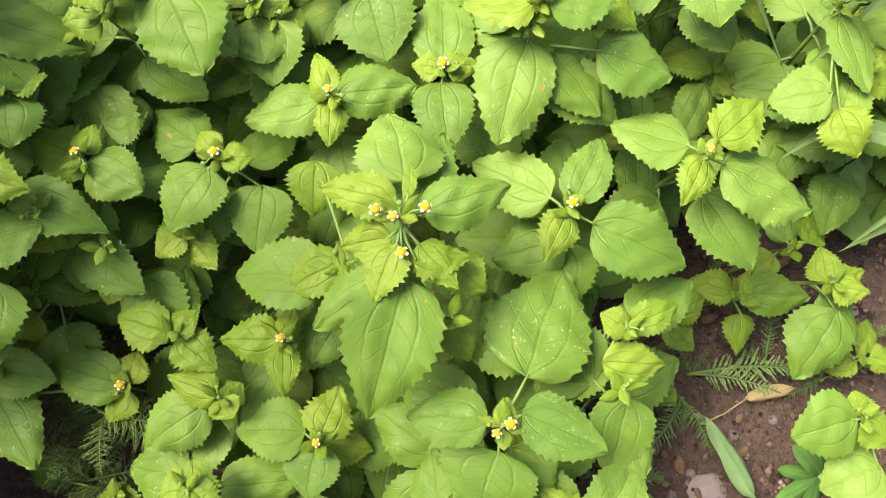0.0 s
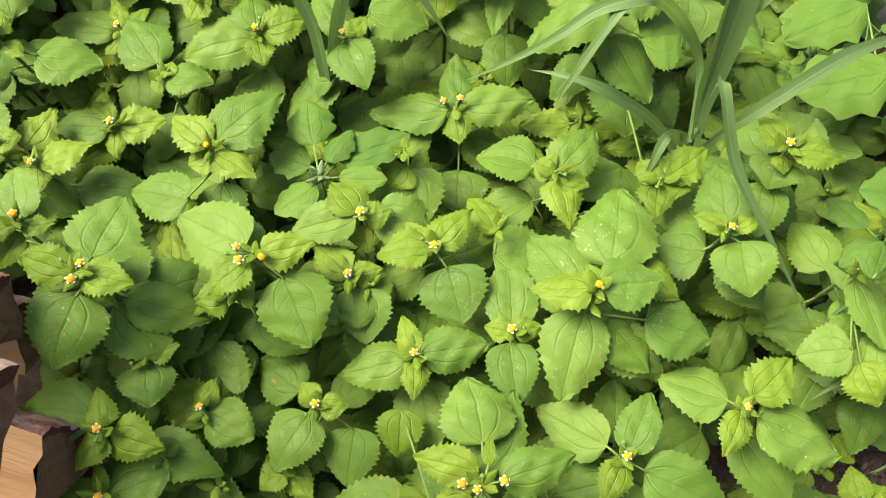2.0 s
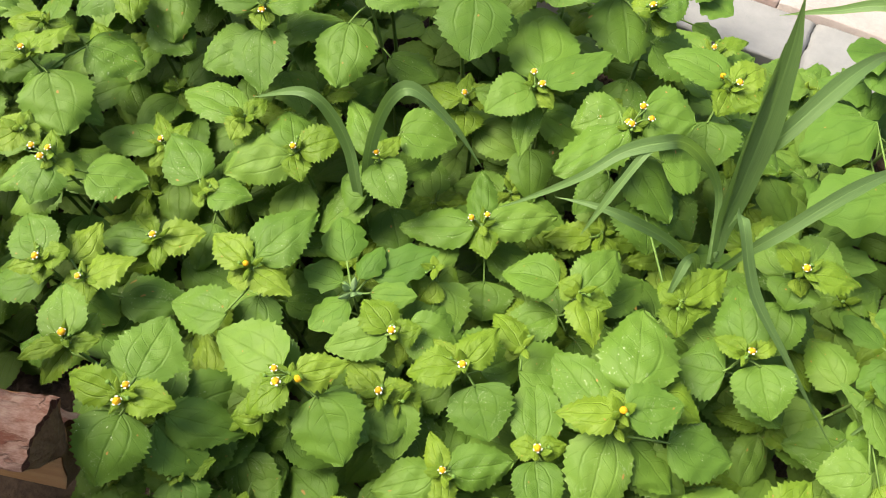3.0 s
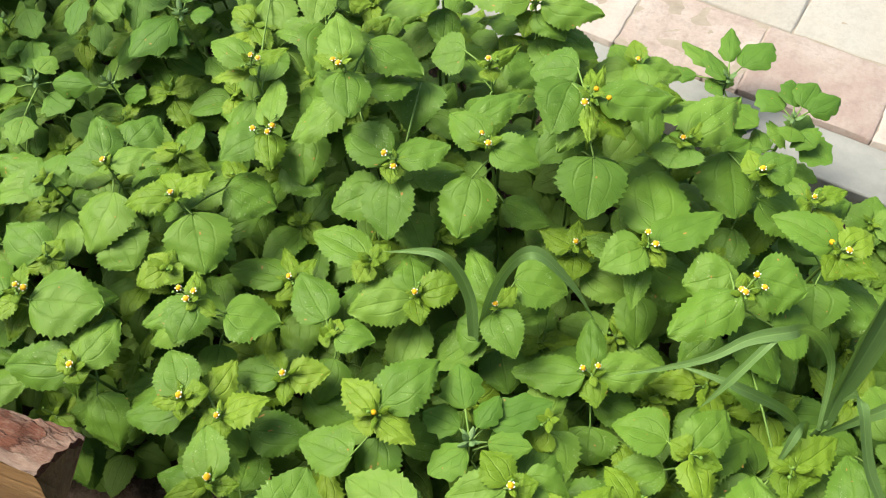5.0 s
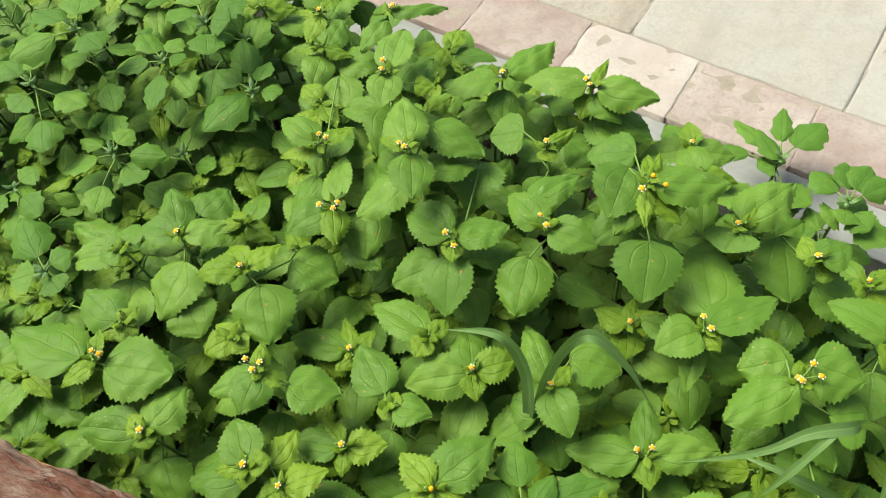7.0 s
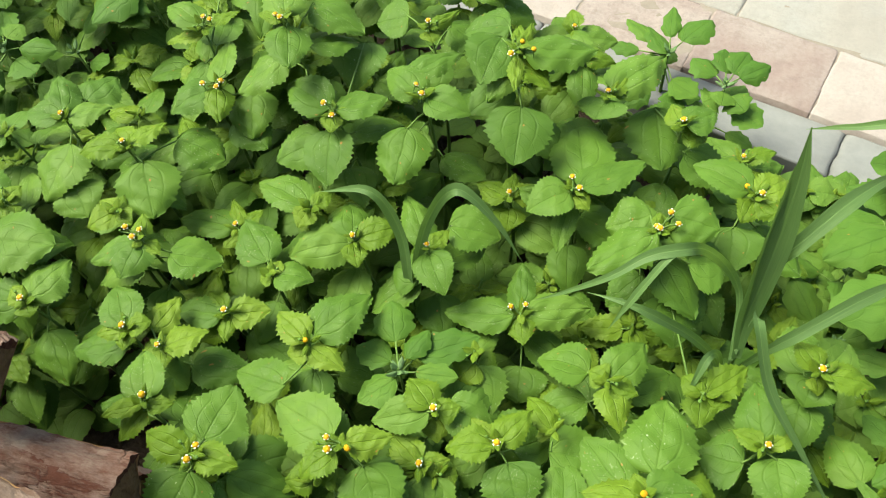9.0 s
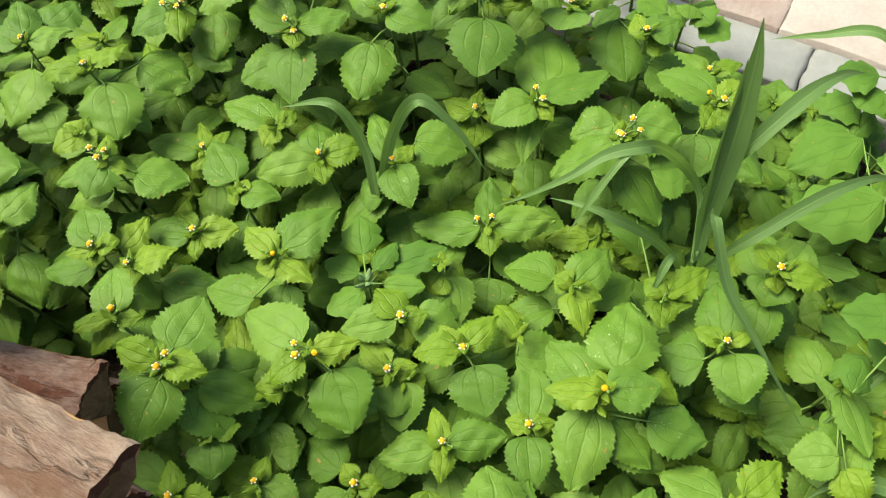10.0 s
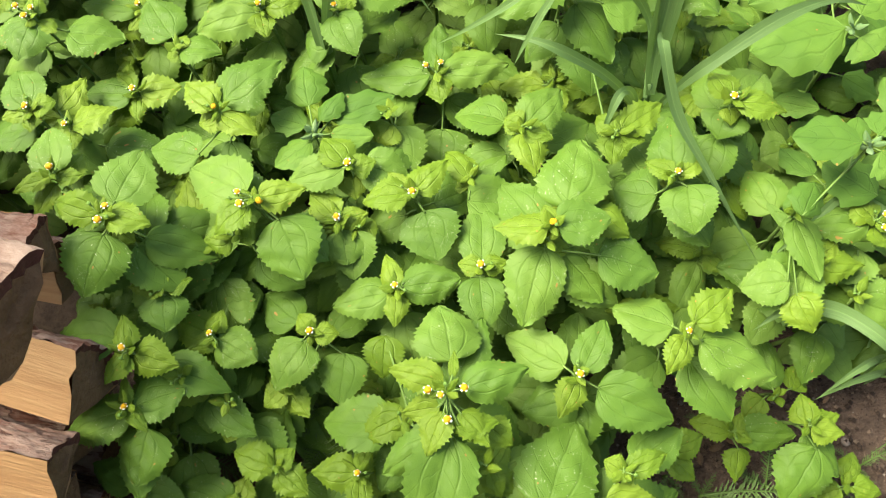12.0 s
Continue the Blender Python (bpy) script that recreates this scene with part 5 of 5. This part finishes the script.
weed(0.249, 0.270, 0.187, 0,
     (-7, -56, -14, -178, -18, 38, 39), (-2, -64, -19, -67, -17, 34, 34), (1, -4, -9, -74, -7, 54, 30), (-1, -1, -14, -138, -20, 11, 40))
weed(0.265, 0.234, 0.166, 0,
     (-4, -2, -8, -159, -7, 56, 35), (-1, -4, -9, -110, -7, 51, 30), (2, 1, -4, 37, -6, 26, 30), (3, 0, -7, -1, -7, 41, 31))
weed(0.314, 0.264, 0.178, 2,
     (-4, 0, -7, 180, -7, 51, 31), (-1, 2, -4, 129, -7, 26, 32), (1, -1, -9, -59, -7, 23, 31))
weed(0.303, 0.211, 0.148, 0,
     (10, 42, -9, -131, -7, 38, 47), (3, -1, -15, -15, -15, 45, 48), (2, 3, -20, 55, -15, 46, 32))
weed(-0.022, 0.115, 0.240, 4,
     (-2, 7, -4, 165, -7, 43, 26), (11, 3, -4, 19, -7, 50, 30), (-5, -9, -12, -174, -16, 29, 22), (6, -21, -12, 7, -16, 32, 22), (1, 27, -26, 103, -15, 49, 52), (3, -28, -24, -107, -17, 80, 52), (-8, -30, -19, -149, -16, 48, 29), (26, -17, -34, -37, -17, 26, 26), (4, 11, -4, 87, -7, 20, 8), (-2, -12, -12, -112, -8, 33, 25), (9, -12, -12, -48, -8, 32, 23),
     heads=((-12, 0, 10), (-3, -3, 9), (13, 2, 8), (1, -18, -6)))
weed(0.075, 0.138, 0.184, 1,
     (2, 3, -4, 64, -6, 47, 30), (-10, 8, -12, 148, -16, 57, 39), (-1, -2, -7, -117, -7, 34, 26), (14, -8, -12, -21, -16, 66, 46), (1, -11, -34, -166, -17, 49, 39))
weed(0.032, 0.011, 0.189, 2,
     (-7, 3, -7, 176, -7, 46, 34), (11, 8, -4, -24, -7, 52, 36), (0, -13, -24, -111, -16, 37, 60), (16, 28, -19, 69, -16, 76, 63), (0, 1, -4, 77, -7, 16, 13))
weed(0.158, 0.171, 0.187, 1,
     (-9, 6, -9, 161, -7, 49, 42), (5, 7, -4, 41, -6, 44, 33), (-1, -2, -7, -118, -7, 34, 24), (11, -4, -12, -23, -15, 66, 50))
weed(-0.079, 0.003, 0.114, 1,
     (-9, 7, -9, 180, -7, 47, 41), (1, 3, -4, 71, -7, 36, 33), (-1, -2, -7, -102, -7, 33, 38), (2, 0, -30, -9, -17, 32, 27))
weed(-0.101, 0.066, 0.132, 1,
     (-3, 0, -4, 179, -7, 39, 33), (1, 2, -4, 73, -7, 24, 17), (0, -2, -7, -88, -7, 33, 22), (7, 3, -24, -29, -18, 30, 34))
weed(-0.163, 0.133, 0.148, 0,
     (-1, -1, -4, -138, -7, 23, 23), (1, -2, -7, -49, -7, 30, 25), (-1, 1, -4, 154, -6, 16, 23), (1, 0, -4, 35, -7, 12, 19))
weed(-0.058, 0.099, 0.195, 0,
     (-1, 11, -34, -154, -16, 44, 32), (-20, 73, -29, -94, -18, 35, 34))
weed(-0.171, 0.070, 0.132, 0,
     (-3, 1, -4, 162, -7, 37, 33), (1, 1, -4, 45, -7, 20, 23), (2, -2, -7, -38, -7, 33, 29), (-7, 24, -14, 138, -15, 32, 36), (0, 3, -13, 92, -16, 48, 24))
weed(-0.139, 0.030, 0.130, 0,
     (-3, 1, -7, 158, -7, 37, 24), (1, -1, -4, -54, -7, 14, 23), (-12, -4, -14, -148, -15, 50, 40), (1, 1, -14, 44, -17, 14, 23))
weed(-0.213, 0.040, 0.094, 1,
     (-4, 1, -9, 163, -6, 55, 39), (0, 2, -7, 78, -7, 23, 26), (-1, -2, -15, -126, -16, 27, 25), (-98, -5, -19, -39, -19, 38, 49))
weed(0.106, 0.068, 0.174, 0,
     (2, 1, -7, 23, -7, 35, 21), (-1, 1, -7, 147, -7, 15, 21), (-13, -19, -14, -1, -15, 42, 26), (1, 0, -4, -43, -7, 9, 14))
weed(0.224, 0.113, 0.042, 0,
     (-3, 1, -7, 166, -7, 37, 29), (4, 0, -7, -1, -6, 53, 34), (8, -12, -24, -98, -18, 33, 26), (1, 1, -4, 66, -7, 19, 15), (1, -1, -4, -30, -7, 17, 14), low=0)
weed(0.282, 0.116, 0.066, 0,
     (0, 2, -7, 94, -7, 28, 28), (2, 0, -7, -11, -6, 30, 28), (10, -17, -19, -122, -18, 61, 51), (2, 1, -9, 20, -6, 30, 23), (2, -3, -25, -51, -16, 50, 33), low=0)
weed(0.271, 0.019, 0.110, 0,
     (-3, -1, -7, -165, -7, 44, 46), (0, 1, -7, 97, -7, 17, 21), (1, -1, -9, -41, -7, 25, 30), (18, -32, -24, -158, -19, 42, 52), low=0, lean=0.07)
weed(0.102, 0.032, 0.176, 0,
     (10, -3, -34, -105, -17, 49, 44))
weed(0.005, 0.069, 0.200, 0,
     (1, -1, -25, -65, -17, 23, 20), (1, 2, -35, 58, -16, 32, 20), (-1, 1, -34, 135, -16, 18, 20), (1, -1, -35, -44, -17, 28, 23))
weed(-0.154, -0.025, 0.130, 0,
     (1, -1, -4, -28, -7, 20, 26), (5, -10, -4, 100, -7, 30, 30), (-1, 0, -4, -169, -7, 18, 30))
weed(-0.225, 0.232, 0.213, 0,
     (-11, 10, -24, -112, -18, 44, 43), (-8, 13, -24, -44, -21, 23, 35))
weed(-0.205, 0.116, 0.166, 0,
     (-20, 11, -29, -98, -17, 33, 40), (-49, 16, -34, -113, -17, 32, 41), (-1, -2, -35, -113, -17, 28, 28))
weed(-0.192, 0.238, 0.227, 0,
     (-2, 0, -4, -173, -7, 24, 29), (1, 1, -4, 35, -7, 18, 33))
weed(-0.104, 0.256, 0.196, 0,
     (1, -1, -9, -42, -7, 20, 33), (-2, -1, -9, -139, -7, 28, 33))
weed(-0.236, 0.134, 0.190, 0,
     (1, 2, -20, 62, -17, 25, 30), (-1, -1, -20, -131, -16, 26, 34), (1, -1, -29, -59, -19, 17, 34))
weed(-0.298, 0.050, 0.100, 0,
     (0, 2, -4, -11, -12, 40, 36), (-3, -12, -10, -59, -8, 61, 40), (-6, 6, -6, 160, -9, 49, 34), low=2)
weed(-0.267, 0.096, 0.125, 0,
     (-5, 3, -4, -145, -17, 28, 23), (-11, -8, -40, -146, -17, 27, 27), (-2, 50, -15, -101, -11, 41, 34), low=2)
weed(-0.234, 0.133, 0.100, 0,
     (-5, 5, -8, -109, -12, 39, 37), (2, 9, -4, 28, -20, 24, 23), low=2)
weed(-0.241, -0.035, 0.020, 0,
     (1, -10, -4, 93, -21, 22, 33), (35, -5, -20, 133, -12, 37, 32), (-57, 11, -30, 147, -12, 40, 26), low=0)
weed(-0.144, -0.038, 0.030, 0,
     (-4, -8, -4, 98, -17, 28, 27), (-42, -2, -20, 143, -17, 27, 25), low=0)
weed(-0.292, 0.081, 0.020, 0,
     (-2, 1, -4, 42, -16, 29, 26), (-7, 5, -4, 148, -16, 29, 26), (4, -16, -10, -42, -12, 38, 39), (8, -51, -4, 17, -10, 45, 36), low=0)
weed(0.260, 0.144, 0.055, 0,
     (-3, 5, -2, 97, -8, 57, 31), (-6, 0, -20, -139, -17, 27, 26), (16, 6, -10, 65, -16, 29, 25), low=0)
weed(0.331, 0.070, 0.000, 0,
     (-5, -3, -2, -162, -18, 26, 23), (7, 0, -4, -14, -16, 29, 24), (2, 5, -4, 66, -15, 30, 26), low=0)
weed(0.159, 0.093, 0.060, 0,
     (-5, 0, -2, 169, -16, 30, 25), (5, 2, -4, 24, -14, 34, 28), (3, -5, -8, -40, -15, 30, 26), low=0)
goosefoot_of(0.122, 0.809, 0.100, 0,
     (-15, 17, -5, 131, -3, 52, 27), (-3, -5, -4, 113, -3, 52, 32), (3, 24, -5, 83, -3, 56, 24), (17, 17, -5, 45, -3, 56, 45), (-35, 5, -9, 164, -3, 38, 23), (5, -27, -24, -40, -3, 39, 45), (4, -37, -34, -76, -3, 31, 36), (-7, -3, -14, -156, -3, 19, 33))
goosefoot_of(0.171, 0.715, 0.150, 0,
     (-10, 12, -5, 131, -3, 36, 38), (1, 16, -5, 87, -3, 38, 30), (9, 15, -5, 59, -3, 40, 36), (15, 9, -5, 30, -3, 42, 31), (-2, -8, -9, -103, -3, 19, 31), (6, -9, -15, -53, -3, 25, 35), (-7, -3, -24, -155, -3, 17, 34), (13, -11, -30, -41, -3, 39, 41))
goosefoot_of(-0.578, 0.776, 0.270, 0,
     (8, 1, -4, 6, -3, 19, 31), (-15, -5, -5, -161, -3, 37, 26), (2, -21, -8, -85, -3, 49, 29), (3, 10, -5, 71, -3, 25, 29), (-14, 14, -10, 135, -3, 46, 32), (12, -11, -20, -41, -3, 38, 40))
goosefoot_of(-0.471, 0.748, 0.256, 0,
     (-15, 8, -5, 151, -3, 39, 28), (10, 1, -8, 5, -3, 24, 31), (-10, 24, -5, 113, -3, 59, 35), (-8, 0, -12, -125, -3, 64, 48), (3, 13, -5, 78, -3, 31, 26), (-5, -8, -19, -121, -3, 22, 39))
goosefoot_of(-0.619, 0.673, 0.235, 0,
     (-13, 4, -5, 161, -3, 32, 22), (-15, -9, -8, -150, -3, 40, 33), (4, 9, -5, 66, -3, 24, 28), (2, -42, -12, -88, -3, 35, 31), (19, 0, -10, 0, -3, 43, 29), (-7, 18, -10, 113, -3, 45, 35), (12, -7, -20, -31, -3, 34, 40))
goosefoot_of(-0.723, 0.735, 0.270, 0,
     (36, -15, -7, -16, -3, 43, 37), (30, -47, -12, -65, -3, 45, 42), (-16, 9, -5, 149, -3, 43, 37), (-7, 18, -5, 111, -3, 44, 37), (-5, -10, -15, -114, -3, 26, 43))
goosefoot_of(-0.666, 0.781, 0.310, 0,
     (-18, -14, -5, -141, -3, 53, 43), (12, -8, -8, -35, -3, 34, 41), (-4, 19, -5, 102, -3, 46, 43), (-18, 8, -5, 156, -3, 47, 36))
goosefoot_of(-0.718, 0.620, 0.230, 0,
     (6, 8, -4, 56, -3, 23, 35), (13, -9, -8, -35, -3, 37, 34), (-5, -10, -5, -115, -3, 26, 35), (8, -18, -15, -64, -3, 46, 41))
goosefoot_of(-0.633, 0.518, 0.240, 0,
     (-13, 15, -7, 131, -3, 62, 43), (6, 7, -4, 47, -3, 22, 31), (-10, -4, -8, -161, -3, 25, 38), (7, -6, -9, -39, -3, 21, 31))
goosefoot_of(-0.521, 0.797, 0.310, 0,
     (9, 0, -4, -3, -3, 21, 39), (-14, 4, -5, 163, -3, 33, 40), (4, -13, -13, -72, -3, 31, 39), (12, 10, -5, 41, -3, 36, 39), (-13, 21, -5, 122, -3, 57, 41))
goosefoot_of(-0.142, 0.339, 0.204, 0,
     (-6, 26, -4, 102, -3, 41, 37), (5, 11, -4, 59, -3, 33, 23), (13, 15, -9, 24, -3, 59, 33), (14, 0, -7, -2, -3, 37, 24), (-3, -5, -9, -142, -3, 38, 33), (-10, 12, -14, 160, -3, 35, 29))
goosefoot_of(0.293, 0.304, 0.235, 0,
     (-6, 2, -4, 172, -3, 50, 42), (6, -6, -4, -45, -3, 21, 39), (7, 8, -5, 47, -3, 25, 35), (-51, -51, -19, 65, -3, 30, 28), (22, -21, -54, 141, -3, 48, 47))
goosefoot_of(0.336, 0.464, 0.150, 0,
     (-6, 1, -7, -167, -3, 88, 68), (-2, 88, -34, -155, -3, 85, 56), (9, 13, -5, 56, -3, 38, 50), (6, -8, -10, -53, -3, 23, 48), (-5, 112, -54, -165, -3, 48, 53))
goosefoot_of(0.377, 0.621, 0.130, 0,
     (-18, 3, -5, 172, -3, 43, 49), (-12, -9, -15, -144, -3, 35, 54), (-25, -1, -44, -160, -3, 38, 48), (3, -9, -5, -71, -3, 23, 54))
weed(0.360, 0.610, 0.020, 0,
     (-4, 0, -5, 175, -7, 55, 52), (3, 3, -4, 52, -6, 57, 53), (-1, -3, -4, -109, -7, 47, 51), (-2, 3, -9, 123, -7, 55, 45))
weed(0.272, 0.534, 0.030, 0,
     (-2, 1, -4, 151, -7, 35, 48), (3, -1, -4, -12, -7, 36, 49), (1, -3, -7, -73, -7, 35, 41), (0, 4, -7, 93, -6, 49, 42))
weed(0.304, 0.394, 0.050, 0,
     (-2, -1, -4, -161, -7, 31, 45), (3, 1, -4, 24, -6, 40, 46), (1, -2, -7, -72, -7, 31, 39))
weed(-0.332, 0.202, 0.140, 0,
     (2, 1, -4, 19, -7, 31, 49), (-2, 1, -4, 165, -6, 31, 42), (1, -2, -9, -52, -7, 26, 44), (-1, 2, -9, 124, -6, 35, 42))
weed(0.285, 0.659, 0.030, 0,
     (-2, 1, -4, 144, -7, 34, 39), (3, 0, -4, -9, -7, 35, 43), (1, 3, -4, 74, -6, 40, 36), (-1, -2, -7, -109, -8, 27, 38))
weed(0.333, 0.659, 0.020, 0,
     (-2, 1, -4, 141, -7, 31, 40), (3, 0, -4, -8, -7, 38, 44), (1, 3, -4, 72, -6, 40, 37), (-1, -2, -7, -110, -8, 27, 39))
weed(0.314, 0.651, 0.020, 0,
     (-2, 1, -4, 161, -7, 34, 45), (3, 0, -4, -6, -7, 38, 45), (1, 3, -4, 70, -6, 43, 38), (-1, -2, -7, -114, -8, 30, 40))


def canopy(x, y):
    """The height of the growth round a place, from the plants that stand there."""
    w = [(1 / ((px - x) ** 2 + (py - y) ** 2 + 4e-4) ** 1.5, pz) for px, py, pz in placed]
    return sum(a * b for a, b in w) / sum(a for a, b in w)


def in_bed(x, y):
    """Inside the bed: before the kerb, off the woodpile and off the bare patch."""
    if 0.43 * x + 0.903 * y > 0.73 or x < -0.27 and y < 0.3 or x < -0.36 and y < 0.33:
        return False
    if x < -0.11 and y < 0.09 or x > -0.02 and 0.43 * x + 0.903 * y > 0.70:
        return False
    return not (0.1 < x and y < 0.12 or x > 0.16 and y < 0.2)


# lower plants between the tall ones
placed = list(tops)
rnd = random.Random(5)
for i in range(-16, 8):
    for j in range(-3, 17):
        x, y = 0.068 * i + rnd.uniform(-0.02, 0.02), 0.068 * j + rnd.uniform(-0.02, 0.02)
        near = min((px - x) ** 2 + (py - y) ** 2 for px, py, pz in placed) ** 0.5
        if not in_bed(x, y) or near < 0.032:
            continue
        far = near > 0.075
        z = canopy(x, y) - (0.02 if far else 0.075)
        if 0.43 * x + 0.903 * y > 0.70:
            z = min(z, 0.1)
        if x > 0.22:
            z = min(z, 0.04) + rnd.uniform(-0.03, 0.02)
        turn = rnd.uniform(0, 360)
        lv = []
        for k in range(6):
            yaw = turn + 180 * (k % 2) + 90 * (k // 2) + rnd.uniform(-15, 15)
            ln = (34, 48, 56)[k // 2] * rnd.uniform(0.85, 1.15)
            r = (3, 7, 14)[k // 2]
            lv.append((r * math.cos(radians(yaw)), r * math.sin(radians(yaw)), (-4, -12, -26)[k // 2], yaw, rnd.uniform(-22, 2), ln, ln * rnd.uniform(0.62, 0.82)))
        weed(x, y, z, rnd.choice((0, 0, 1)) if far else 0, *lv, low=1)

# seedlings in the shade at the foot of the bed, too many to count
rnd = random.Random(9)
LOW = [blade_mesh("leaf", LEAF, pointed(0.42, 0.86, 0.1), 7, 0.05 + 0.03 * k, 0.15, 0.02, 180 + k, cols=4, bite=0.1, pucker=0.6) for k in range(3)]
SHAPES = [([v.co.copy() for v in me.vertices], [tuple(p.vertices) for p in me.polygons], [tuple(d.uv) for d in me.uv_layers[0].data]) for me in LOW]
verts, faces, uvs = [], [], []
for i in range(-22, 7):
    for j in range(-1, 24):
        x, y = 0.052 * i + rnd.uniform(-0.018, 0.018), 0.05 * j + rnd.uniform(-0.018, 0.018)
        n = 0.43 * x + 0.903 * y
        if n > 0.71 or x < -0.25 and y < 0.34 or y < 0.1 and (x > 0.08 or x < -0.12) or x > 0.14 and y < 0.2:
            continue
        turn, z = rnd.uniform(0, 360), rnd.uniform(-0.02, 0.03)
        for k in range(4):
            yaw, ln = turn + 90 * k + rnd.uniform(-20, 20), rnd.uniform(0.036, 0.054)
            m = leaf_pose(x + 0.005 * math.cos(radians(yaw)), y + 0.005 * math.sin(radians(yaw)), z - 0.005 * (k % 2), yaw, rnd.uniform(-18, 6), ln, ln * rnd.uniform(0.72, 0.9), rnd.uniform(-15, 15))
            co, polys, uv = rnd.choice(SHAPES)
            n0 = len(verts)
            verts += [m @ c for c in co]
            faces += [tuple(n0 + q for q in p) for p in polys]
            uvs += uv
me = bpy.data.meshes.new("seedlings")
me.from_pydata(verts, [], faces)
layer = me.uv_layers.new(name="UVMap")
layer.data.foreach_set("uv", [c for uv in uvs for c in uv])
me.polygons.foreach_set("use_smooth", [True] * len(faces))
me.materials.append(LEAF)
tagged(new("seedlings", me), "low carpet of small green seedlings in deep shade", "plant", kind="stuff")
